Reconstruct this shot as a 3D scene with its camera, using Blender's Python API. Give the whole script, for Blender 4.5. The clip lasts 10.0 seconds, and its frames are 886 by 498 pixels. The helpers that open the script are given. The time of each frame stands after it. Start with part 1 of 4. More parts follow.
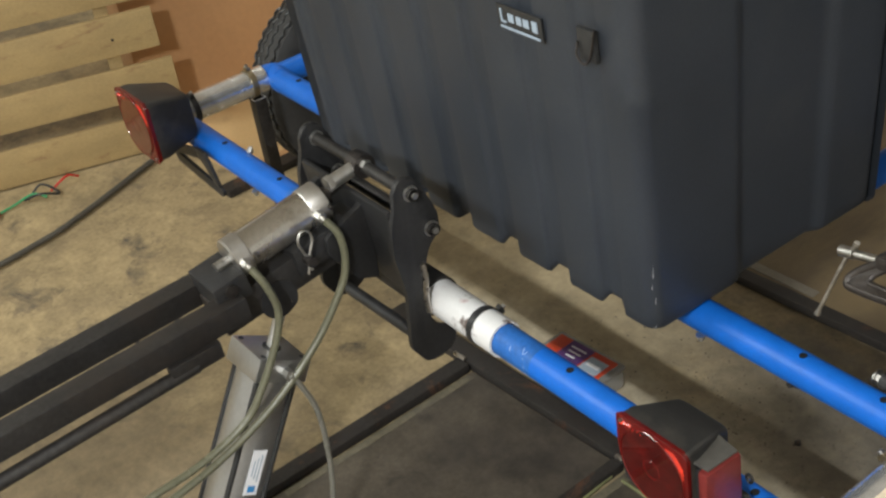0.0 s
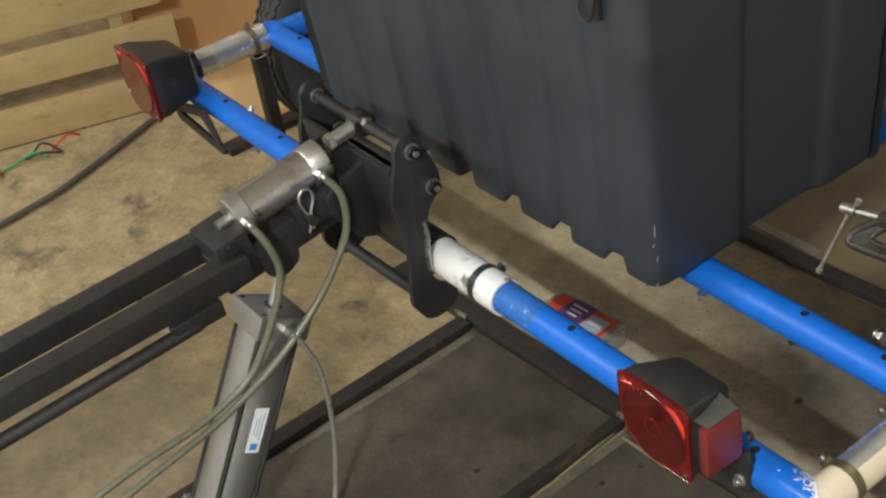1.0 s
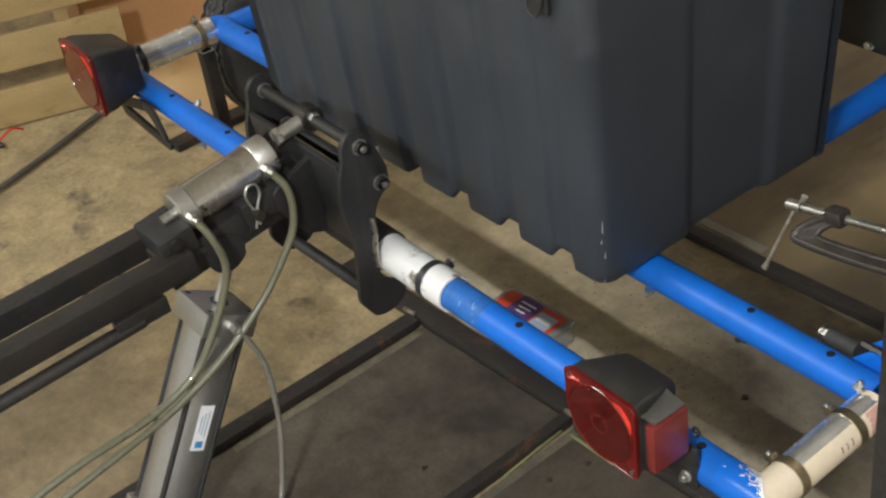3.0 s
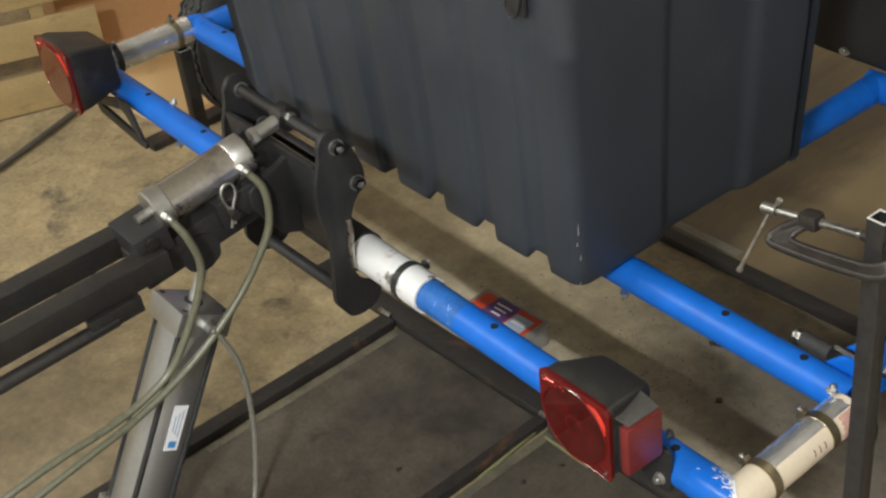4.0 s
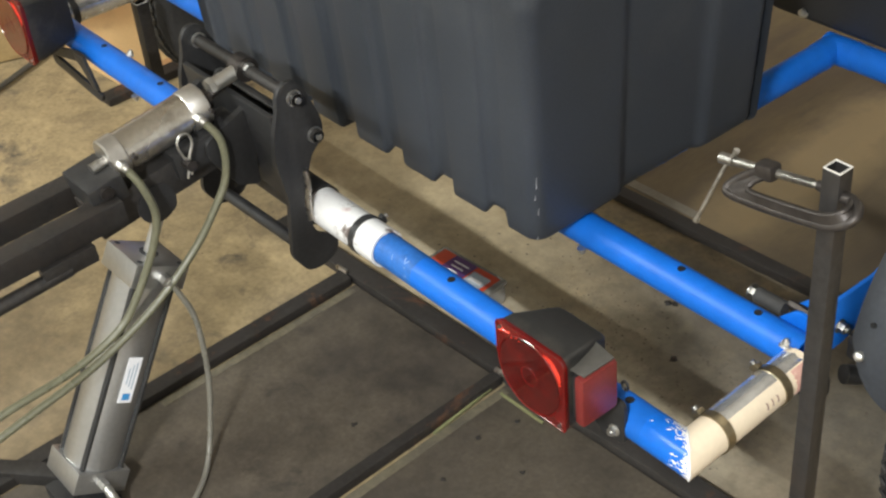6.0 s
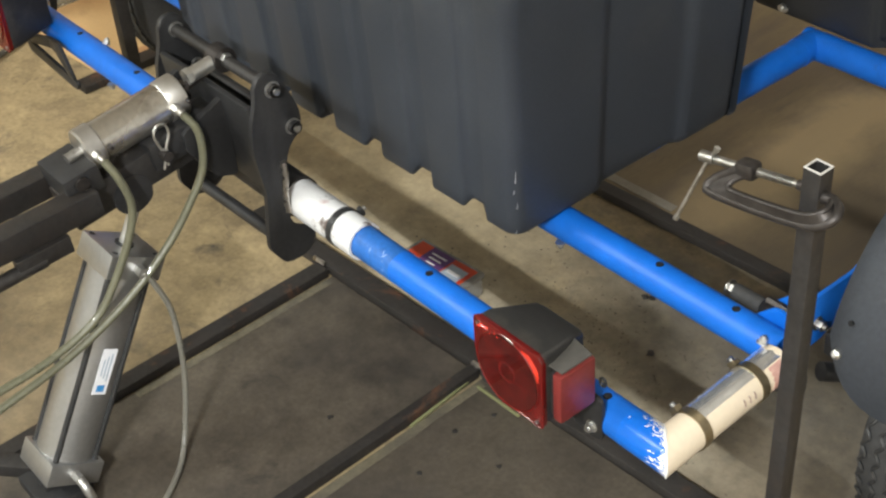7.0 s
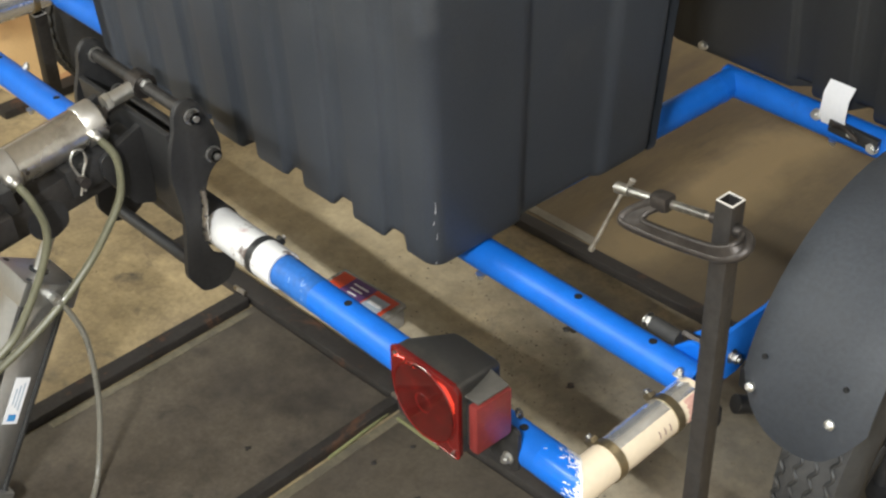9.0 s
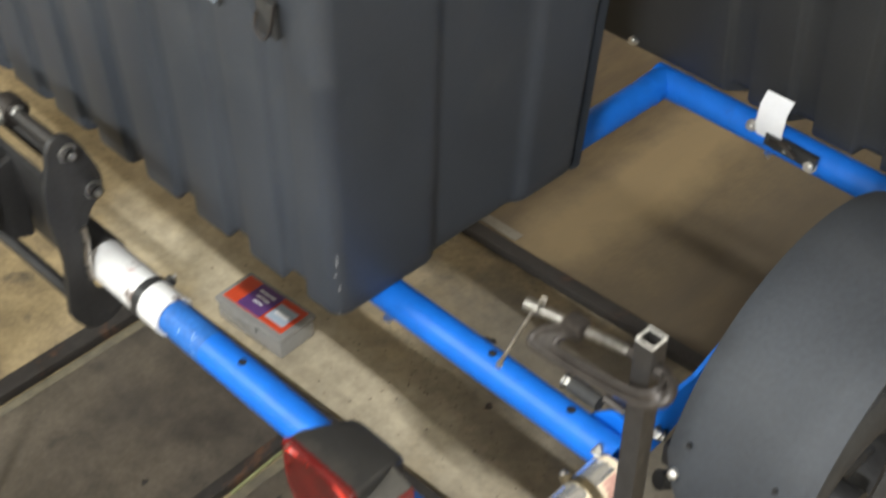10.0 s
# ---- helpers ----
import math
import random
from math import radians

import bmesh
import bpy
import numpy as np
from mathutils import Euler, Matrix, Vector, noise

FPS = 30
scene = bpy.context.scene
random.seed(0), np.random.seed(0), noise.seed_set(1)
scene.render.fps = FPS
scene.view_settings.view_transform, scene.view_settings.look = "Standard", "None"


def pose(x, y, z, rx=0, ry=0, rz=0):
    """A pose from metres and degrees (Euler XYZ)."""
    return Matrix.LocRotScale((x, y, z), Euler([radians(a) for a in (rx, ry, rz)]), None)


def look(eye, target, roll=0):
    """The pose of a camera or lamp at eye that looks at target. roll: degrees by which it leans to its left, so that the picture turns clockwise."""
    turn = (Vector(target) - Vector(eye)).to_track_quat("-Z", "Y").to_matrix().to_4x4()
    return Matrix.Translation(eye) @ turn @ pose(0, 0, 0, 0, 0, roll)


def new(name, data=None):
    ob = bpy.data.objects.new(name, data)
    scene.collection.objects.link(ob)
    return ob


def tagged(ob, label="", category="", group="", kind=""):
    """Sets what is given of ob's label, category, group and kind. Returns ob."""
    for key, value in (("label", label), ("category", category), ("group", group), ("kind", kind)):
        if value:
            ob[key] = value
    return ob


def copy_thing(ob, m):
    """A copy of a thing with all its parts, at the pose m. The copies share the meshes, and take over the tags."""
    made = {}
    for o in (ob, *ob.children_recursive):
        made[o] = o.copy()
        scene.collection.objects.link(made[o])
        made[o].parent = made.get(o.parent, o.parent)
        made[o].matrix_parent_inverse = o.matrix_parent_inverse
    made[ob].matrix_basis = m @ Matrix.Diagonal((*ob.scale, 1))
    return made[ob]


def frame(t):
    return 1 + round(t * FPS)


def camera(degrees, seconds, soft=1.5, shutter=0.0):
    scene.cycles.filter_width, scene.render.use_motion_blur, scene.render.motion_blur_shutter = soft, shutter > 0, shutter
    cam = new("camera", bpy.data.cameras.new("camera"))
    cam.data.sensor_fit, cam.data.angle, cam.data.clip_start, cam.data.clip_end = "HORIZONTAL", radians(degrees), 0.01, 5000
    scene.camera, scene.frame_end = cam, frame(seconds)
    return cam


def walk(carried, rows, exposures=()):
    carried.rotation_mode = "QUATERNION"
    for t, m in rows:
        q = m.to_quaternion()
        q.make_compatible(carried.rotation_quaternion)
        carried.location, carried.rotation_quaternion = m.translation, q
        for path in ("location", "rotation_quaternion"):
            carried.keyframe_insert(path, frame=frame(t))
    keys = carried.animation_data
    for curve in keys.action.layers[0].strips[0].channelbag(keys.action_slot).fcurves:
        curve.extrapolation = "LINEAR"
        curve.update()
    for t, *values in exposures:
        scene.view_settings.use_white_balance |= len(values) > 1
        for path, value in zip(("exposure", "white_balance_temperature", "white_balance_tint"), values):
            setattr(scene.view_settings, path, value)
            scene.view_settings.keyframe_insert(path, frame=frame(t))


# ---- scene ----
# camera: seconds, eye, target, roll
cam = camera(35.98, 10.0, soft=2.3, shutter=0.6)
PATH = [
    (0, (1.2877, -0.9618, 1.7430), (0.2093, -0.3093, 0.9298), -9.83),
    (0.5, (1.2901, -0.9646, 1.7417), (0.2197, -0.3226, 0.9098), -9.70),
    (1, (1.2869, -0.9585, 1.7401), (0.2238, -0.3281, 0.8901), -10.19),
    (1.5, (1.2883, -0.9567, 1.7384), (0.2305, -0.3270, 0.8813), -10.19),
    (2, (1.2856, -0.9540, 1.7331), (0.2356, -0.3091, 0.8778), -9.77),
    (2.5, (1.2834, -0.9522, 1.7303), (0.2440, -0.2933, 0.8727), -9.26),
    (4, (1.2836, -0.9525, 1.7268), (0.2688, -0.2580, 0.8680), -7.45),
    (4.5, (1.2822, -0.9506, 1.7225), (0.2775, -0.2560, 0.8516), -7.32),
    (5, (1.2852, -0.9475, 1.7115), (0.2954, -0.2517, 0.8249), -7.10),
    (5.5, (1.2954, -0.9630, 1.7028), (0.3125, -0.2536, 0.8193), -6.24),
    (7, (1.2796, -0.9548, 1.7060), (0.3299, -0.2246, 0.8033), -4.48),
    (7.5, (1.2882, -0.9685, 1.6990), (0.3456, -0.2213, 0.8028), -3.69),
    (8, (1.2884, -0.9680, 1.7008), (0.3641, -0.1985, 0.8045), -3.15),
    (8.5, (1.2934, -0.9709, 1.7014), (0.3828, -0.1777, 0.8118), -2.42),
    (9, (1.2892, -0.9431, 1.6986), (0.3745, -0.1396, 0.8224), -1.64),
    (9.5, (1.2514, -0.8779, 1.7243), (0.3679, -0.1090, 0.7871), -0.39),
    (9.8, (1.1612, -0.7804, 1.7597), (0.3307, 0.0080, 0.7908), 0.66),
    (10, (1.1114, -0.7126, 1.7946), (0.3058, 0.0795, 0.8079), 0.36),
]
walk(cam, [(t, look(e, g, r)) for t, e, g, r in PATH], exposures=[(0, -0.48), (2.5, -0.48), (5.0, -0.45), (5.5, -0.12), (7.0, -0.05), (9.2, 0.02), (9.6, 0.28), (10.0, 0.15)])

# ---- light ----
world = bpy.data.worlds.new("world")
scene.world = world
world.use_nodes = True
world.node_tree.nodes["Background"].inputs[0].default_value = (0.85, 0.9, 1.0, 1)
world.node_tree.nodes["Background"].inputs[1].default_value = 0.15


def area(name, at, to, size, power, col):
    la = bpy.data.lights.new(name, "AREA")
    la.shape, la.size, la.size_y, la.energy, la.color = "RECTANGLE", size[0], size[1], power, col
    ob = new(name, la)
    ob.matrix_basis = look(at, to)
    return ob


# a row of unseen tube lamps in front of the frame, the stronger one over the right, and weak ones added at the back as
# fill
area("unseen_tube", (-1.75, -2.31, 2.68), (-1.75, -1.66, 0.2), (2.4, 0.05), 118, (0.95, 0.99, 0.95))
area("unseen_tube", (1.70, -2.31, 2.68), (1.70, -1.46, 0.2), (0.5, 0.05), 186, (0.95, 0.985, 0.99))
area("unseen_tube", (0.6, 3.0, 2.70), (0.6, 3.0, 0), (1.2, 0.15), 36, (1.0, 0.95, 0.82))
area("unseen_tube", (-2.6, 1.7, 2.70), (-2.6, 1.7, 0), (1.2, 0.15), 12, (1.0, 0.96, 0.84))


# ---- materials ----
def mat(name, col, rough=0.5, metal=0.0, var=0.18, scale=6.0, bump=0.1, fine=120.0, stain=None, amount=0.5, edge=0.12, sscale=3.0, coat=0.0, trans=0.0, spots=None, samount=0.6, sedge=0.06, spscale=9.0):
    """Principled surface: broad and fine variation of colour, roughness and relief, and a second colour in stains."""
    m = bpy.data.materials.new(name)
    m.use_nodes = True
    nt = m.node_tree
    N, L = nt.nodes, nt.links
    b = N["Principled BSDF"]
    tc = N.new("ShaderNodeTexCoord")
    n1 = N.new("ShaderNodeTexNoise")
    n1.inputs["Scale"].default_value, n1.inputs["Detail"].default_value = scale, 6
    n2 = N.new("ShaderNodeTexNoise")
    n2.inputs["Scale"].default_value, n2.inputs["Detail"].default_value = fine, 4
    for n in (n1, n2):
        L.new(tc.outputs["Object"], n.inputs["Vector"])
    mixn = N.new("ShaderNodeMath")
    mixn.operation = "ADD"
    L.new(n1.outputs["Fac"], mixn.inputs[0])
    L.new(n2.outputs["Fac"], mixn.inputs[1])
    half = N.new("ShaderNodeMath")
    half.operation = "MULTIPLY"
    half.inputs[1].default_value = 0.5
    L.new(mixn.outputs[0], half.inputs[0])
    ramp = N.new("ShaderNodeValToRGB")
    ramp.color_ramp.elements[0].position, ramp.color_ramp.elements[1].position = 0.3, 0.7
    ramp.color_ramp.elements[0].color = (*[c * (1 - var) for c in col], 1)
    ramp.color_ramp.elements[1].color = (*[min(1, c * (1 + var)) for c in col], 1)
    L.new(half.outputs[0], ramp.inputs["Fac"])
    out = ramp.outputs["Color"]
    if stain:
        n3 = N.new("ShaderNodeTexNoise")
        n3.inputs["Scale"].default_value, n3.inputs["Detail"].default_value, n3.inputs["Roughness"].default_value = sscale, 8, 0.65
        L.new(tc.outputs["Object"], n3.inputs["Vector"])
        r3 = N.new("ShaderNodeValToRGB")
        r3.color_ramp.elements[0].position, r3.color_ramp.elements[1].position = amount, amount + edge
        L.new(n3.outputs["Fac"], r3.inputs["Fac"])
        mx = N.new("ShaderNodeMix")
        mx.data_type = "RGBA"
        L.new(r3.outputs["Color"], mx.inputs["Factor"])
        L.new(out, mx.inputs["A"])
        mx.inputs["B"].default_value = (*stain, 1)
        out = mx.outputs["Result"]
    if spots:
        n4 = N.new("ShaderNodeTexNoise")
        n4.inputs["Scale"].default_value, n4.inputs["Detail"].default_value, n4.inputs["Roughness"].default_value, n4.inputs["Distortion"].default_value = spscale, 9, 0.7, 0.4
        L.new(tc.outputs["Object"], n4.inputs["Vector"])
        r4 = N.new("ShaderNodeValToRGB")
        r4.color_ramp.elements[0].position, r4.color_ramp.elements[1].position = samount, samount + sedge
        L.new(n4.outputs["Fac"], r4.inputs["Fac"])
        mx2 = N.new("ShaderNodeMix")
        mx2.data_type = "RGBA"
        L.new(r4.outputs["Color"], mx2.inputs["Factor"])
        L.new(out, mx2.inputs["A"])
        mx2.inputs["B"].default_value = (*spots, 1)
        out = mx2.outputs["Result"]
    L.new(out, b.inputs["Base Color"])
    rr = N.new("ShaderNodeMapRange")
    rr.inputs["To Min"].default_value, rr.inputs["To Max"].default_value = max(0.02, rough - 0.12), min(1, rough + 0.12)
    L.new(n1.outputs["Fac"], rr.inputs["Value"])
    L.new(rr.outputs["Result"], b.inputs["Roughness"])
    b.inputs["Metallic"].default_value = metal
    b.inputs["Coat Weight"].default_value = coat
    b.inputs["Transmission Weight"].default_value = trans
    if bump:
        bp = N.new("ShaderNodeBump")
        bp.inputs["Strength"].default_value, bp.inputs["Distance"].default_value = bump, 0.002
        L.new(half.outputs[0], bp.inputs["Height"])
        L.new(bp.outputs["Normal"], b.inputs["Normal"])
    return m


M = {
    "concrete": mat("concrete", (0.35, 0.264, 0.142), 0.75, var=0.26, scale=2.2, bump=0.4, fine=90, stain=(0.145, 0.110, 0.070), amount=0.49, edge=0.22, sscale=1.9, spots=(0.085, 0.07, 0.055), samount=0.55, sedge=0.16, spscale=7),
    "plaster": mat("plaster", (0.72, 0.71, 0.69), 0.85, var=0.06, scale=3, bump=0.1),
    "blue": mat("blue_paint", (0.004, 0.130, 0.57), 0.46, var=0.14, scale=9, bump=0.06, fine=40, spots=(0.02, 0.10, 0.40), samount=0.64, sedge=0.1, spscale=16),
    "blue_worn": mat("worn_blue_paint", (0.018, 0.125, 0.43), 0.55, var=0.3, scale=22, bump=0.08, stain=(0.26, 0.38, 0.62), amount=0.60, edge=0.1, sscale=40),
    "pvc": mat("white_pipe", (0.72, 0.71, 0.70), 0.35, var=0.05, scale=8, bump=0.03, stain=(0.15, 0.115, 0.10), amount=0.575, edge=0.06, sscale=14, spots=(0.45, 0.22, 0.20), samount=0.60, sedge=0.1, spscale=6),
    "cream": mat("cream_pipe", (0.78, 0.66, 0.50), 0.38, var=0.06, scale=10, bump=0.03, stain=(0.45, 0.28, 0.2), amount=0.63, edge=0.12, sscale=7),
    "foil": mat("silver_tape", (0.84, 0.84, 0.84), 0.25, metal=0.85, var=0.2, scale=30, bump=0.3, fine=70),
    "tote": mat("dark_plastic", (0.033, 0.038, 0.047), 0.52, var=0.18, scale=5, bump=0.14, fine=260, spots=(0.046, 0.050, 0.055), samount=0.52, sedge=0.25, spscale=4),
    "black_tote": mat("black_tote_plastic", (0.024, 0.025, 0.026), 0.5, var=0.2, scale=5, bump=0.12, fine=260),
    "scuff": mat("pale_scuff", (0.42, 0.42, 0.42), 0.6, var=0.3, scale=60, bump=0.1),
    "brown_print": mat("brown_print", (0.30, 0.20, 0.17), 0.5, var=0.15, scale=40, bump=0.0),
    "red_smear": mat("red_smear", (0.62, 0.36, 0.30), 0.4, var=0.15, scale=40, bump=0.03, stain=(0.78, 0.66, 0.5), amount=0.5, edge=0.12, sscale=30),
    "screw_steel": mat("worn_screw_steel", (0.34, 0.33, 0.31), 0.42, metal=1.0, var=0.3, scale=60, bump=0.1),
    "white_paint": mat("chipped_white_paint", (0.80, 0.79, 0.77), 0.5, var=0.05, scale=40, bump=0.05),
    "sawn": mat("bright_sawn_steel", (0.78, 0.75, 0.70), 0.45, metal=0.3, var=0.12, scale=80, bump=0.1),
    "lit_edge": mat("lit_board_edge", (0.22, 0.195, 0.155), 0.7, var=0.2, scale=12, bump=0.1, stain=(0.15, 0.12, 0.085), amount=0.5, edge=0.2, sscale=5),
    "hose_dark": mat("dark_grey_hose", (0.075, 0.068, 0.055), 0.5, var=0.25, scale=10, bump=0.1),
    "pale_blue": mat("scratched_blue", (0.36, 0.50, 0.74), 0.5, var=0.1, scale=60, bump=0.05),
    "dirt": mat("dry_dirt", (0.12, 0.095, 0.068), 0.9, var=0.4, scale=30, bump=0.2),
    "fender": mat("grained_plastic", (0.029, 0.033, 0.040), 0.62, var=0.25, scale=7, bump=0.6, fine=150),
    "dusty": mat("dusty_plastic", (0.065, 0.06, 0.052), 0.7, var=0.2, scale=15, bump=0.1),
    "black": mat("black_plastic", (0.026, 0.026, 0.026), 0.45, var=0.3, scale=12, bump=0.1),
    "dusty_black": mat("dusty_black_plastic", (0.022, 0.021, 0.020), 0.5, var=0.3, scale=12, bump=0.12, stain=(0.072, 0.064, 0.052), amount=0.52, edge=0.25, sscale=14),
    "rubber": mat("rubber", (0.036, 0.035, 0.034), 0.75, var=0.3, scale=15, bump=0.2),
    "steel": mat("dark_steel", (0.042, 0.039, 0.037), 0.5, metal=0.5, var=0.4, scale=9, bump=0.25, stain=(0.052, 0.043, 0.037), amount=0.5, edge=0.15, sscale=6),
    "plate": mat("black_steel_plate", (0.025, 0.0245, 0.025), 0.48, metal=0.2, var=0.35, scale=10, bump=0.15, stain=(0.034, 0.031, 0.028), amount=0.52, edge=0.2, sscale=9),
    "rust": mat("rusty_steel", (0.030, 0.026, 0.023), 0.65, metal=0.2, var=0.4, scale=12, bump=0.4, stain=(0.028, 0.023, 0.02), amount=0.5, edge=0.15, sscale=8, spots=(0.13, 0.058, 0.03), samount=0.57, sedge=0.1, spscale=6),
    "alu": mat("aluminium", (0.66, 0.64, 0.60), 0.25, metal=1.0, var=0.15, scale=7, bump=0.06, stain=(0.30, 0.27, 0.23), amount=0.58, edge=0.15, sscale=9),
    "satin": mat("satin_aluminium", (0.46, 0.46, 0.455), 0.37, metal=0.92, var=0.1, scale=4, bump=0.05),
    "chrome": mat("bright_metal", (0.64, 0.63, 0.60), 0.44, metal=1.0, var=0.1, scale=30, bump=0.03),
    "iron": mat("cast_iron", (0.055, 0.048, 0.044), 0.46, metal=0.7, var=0.4, scale=20, bump=0.3),
    "weld": mat("weld_bead", (0.55, 0.52, 0.48), 0.3, metal=1.0, var=0.3, scale=60, bump=0.5),
    "lens": mat("red_lens", (0.115, 0.005, 0.004), 0.2, var=0.2, scale=18, bump=0.12, fine=40, coat=0.15),
    "lens_dark": mat("deep_red_lens", (0.12, 0.005, 0.004), 0.2, metal=0.5, var=0.65, scale=30, bump=0.9, fine=70, coat=0.5),
    "lens_glint": mat("red_facet_glints", (0.62, 0.035, 0.015), 0.2, var=0.4, scale=60, bump=0.5, fine=160, coat=0.1),
    "marker": mat("faded_red_lens", (0.15, 0.018, 0.016), 0.42, var=0.25, scale=20, bump=0.2, coat=0.1),
    "hose": mat("clear_green_hose", (0.135, 0.132, 0.085), 0.3, var=0.15, scale=12, bump=0.03, coat=0.3),
    "clear": mat("clear_plastic", (0.50, 0.49, 0.47), 0.2, var=0.12, scale=14, bump=0.05, trans=0.6),
    "orange": mat("orange_label", (0.55, 0.06, 0.02), 0.45, var=0.1, scale=20, bump=0.0),
    "purple": mat("purple_print", (0.10, 0.04, 0.16), 0.45, var=0.15, scale=20, bump=0.0),
    "paper": mat("white_paper", (0.80, 0.80, 0.82), 0.7, var=0.04, scale=10, bump=0.05),
    "print": mat("blue_print", (0.05, 0.25, 0.55), 0.5, var=0.1, bump=0.0),
    "grey_print": mat("grey_print", (0.35, 0.42, 0.5), 0.5, var=0.1, bump=0.0),
    "pale_card": mat("pale_cardboard", (0.60, 0.40, 0.19), 0.8, var=0.08, scale=5, bump=0.08, stain=(0.42, 0.27, 0.13), amount=0.56, edge=0.2, sscale=4),
    "card": mat("cardboard", (0.52, 0.285, 0.13), 0.85, var=0.08, scale=3, bump=0.1, fine=60),
    "hole": mat("dark_hole", (0.004, 0.004, 0.004), 0.9, var=0.1, bump=0.0),
    "red_wire": mat("red_wire", (0.5, 0.03, 0.02), 0.4, bump=0.0),
    "green_wire": mat("green_wire", (0.05, 0.3, 0.12), 0.4, bump=0.0),
    "ply": mat("plywood", (0.155, 0.112, 0.058), 0.62, var=0.18, scale=3, bump=0.2, stain=(0.10, 0.072, 0.045), amount=0.47, edge=0.12, sscale=1.7, spots=(0.075, 0.055, 0.038), samount=0.56, sedge=0.12, spscale=4),
    # next two: floor in shade, and the lit strip beside it, as colours
    "panel": mat("shaded_floor_sheet", (0.092, 0.075, 0.055), 0.62, var=0.3, scale=3, bump=0.35, stain=(0.046, 0.038, 0.031), amount=0.44, edge=0.2, sscale=2.8, spots=(0.040, 0.033, 0.026), samount=0.58, sedge=0.12, spscale=11),
    "lit_floor": mat("lit_floor_strip", (0.135, 0.115, 0.076), 0.7, var=0.3, scale=9, bump=0.2, stain=(0.07, 0.061, 0.047), amount=0.44, edge=0.2, sscale=9),
    "straw": mat("yellow_edge", (0.19, 0.19, 0.09), 0.6, bump=0.1),
    "blue_flake": mat("flaking_blue_paint", (0.004, 0.135, 0.60), 0.35, var=0.1, scale=14, bump=0.15, stain=(0.75, 0.78, 0.82), amount=0.68, edge=0.05, sscale=60),
    "brass": mat("tarnished_steel", (0.34, 0.28, 0.18), 0.35, metal=0.9, var=0.25, scale=20, bump=0.1),
    "alu_bright": mat("bright_aluminium", (0.50, 0.48, 0.45), 0.44, metal=1.0, var=0.1, scale=14, bump=0.05),
    "hose_thin": mat("grey_hose", (0.19, 0.18, 0.15), 0.3, var=0.1, scale=12, bump=0.02),
}


def wood():
    m = mat("pine", (0.37, 0.26, 0.115), 0.7, var=0.2, scale=3, bump=0.25, fine=40, stain=(0.24, 0.14, 0.065), amount=0.57, edge=0.14, sscale=2.6)
    N, L = m.node_tree.nodes, m.node_tree.links
    tc = [n for n in N if n.type == "TEX_COORD"][0]
    mp = N.new("ShaderNodeMapping")
    mp.inputs["Scale"].default_value = (9, 0.9, 9)
    L.new(tc.outputs["Object"], mp.inputs["Vector"])
    for n in N:
        if n.type == "TEX_NOISE":
            L.new(mp.outputs["Vector"], n.inputs["Vector"])
    return m


M["pine"] = wood()


def dirt_light_patch(m, at, size, col):
    """A broad patch of painted shade, light or dirt with a ragged edge round one spot of the floor."""
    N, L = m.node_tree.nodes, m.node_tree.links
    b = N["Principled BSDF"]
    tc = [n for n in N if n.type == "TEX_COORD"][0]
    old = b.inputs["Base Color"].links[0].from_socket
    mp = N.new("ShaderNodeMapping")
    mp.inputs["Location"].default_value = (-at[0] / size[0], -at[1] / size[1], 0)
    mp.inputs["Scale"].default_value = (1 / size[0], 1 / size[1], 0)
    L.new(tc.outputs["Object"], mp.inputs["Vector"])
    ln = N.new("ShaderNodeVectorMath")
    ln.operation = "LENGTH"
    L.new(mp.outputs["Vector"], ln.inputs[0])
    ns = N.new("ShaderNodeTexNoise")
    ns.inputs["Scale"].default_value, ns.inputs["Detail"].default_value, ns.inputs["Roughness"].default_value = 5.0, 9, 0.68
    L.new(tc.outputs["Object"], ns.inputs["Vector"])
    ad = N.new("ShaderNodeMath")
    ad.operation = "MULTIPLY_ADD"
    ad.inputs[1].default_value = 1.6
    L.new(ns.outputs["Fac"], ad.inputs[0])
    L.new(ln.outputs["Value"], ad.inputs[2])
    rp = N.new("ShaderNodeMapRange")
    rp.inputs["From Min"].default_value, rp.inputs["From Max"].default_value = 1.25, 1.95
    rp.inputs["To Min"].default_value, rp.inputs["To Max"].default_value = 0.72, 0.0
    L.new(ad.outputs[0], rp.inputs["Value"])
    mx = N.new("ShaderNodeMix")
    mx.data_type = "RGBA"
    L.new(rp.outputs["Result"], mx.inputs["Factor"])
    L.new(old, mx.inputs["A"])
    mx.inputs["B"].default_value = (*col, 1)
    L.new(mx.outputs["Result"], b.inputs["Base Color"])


# floor between the rails: dirt together with shade painted into the colour
dirt_light_patch(M["concrete"], (0.32, 0.46), (0.80, 0.44), (0.142, 0.124, 0.100))
dirt_light_patch(M["concrete"], (0.16, 0.66), (0.75, 0.22), (0.108, 0.096, 0.078))
# shade under the arm and hoses, painted darker
dirt_light_patch(M["concrete"], (-0.82, -0.62), (0.60, 0.55), (0.175, 0.132, 0.080))
# lit strips of floor between the rail shadows, painted paler
dirt_light_patch(M["concrete"], (-0.62, 0.46), (0.55, 0.22), (0.37, 0.30, 0.19))
dirt_light_patch(M["concrete"], (-0.36, 0.345), (0.62, 0.095), (0.47, 0.405, 0.295))


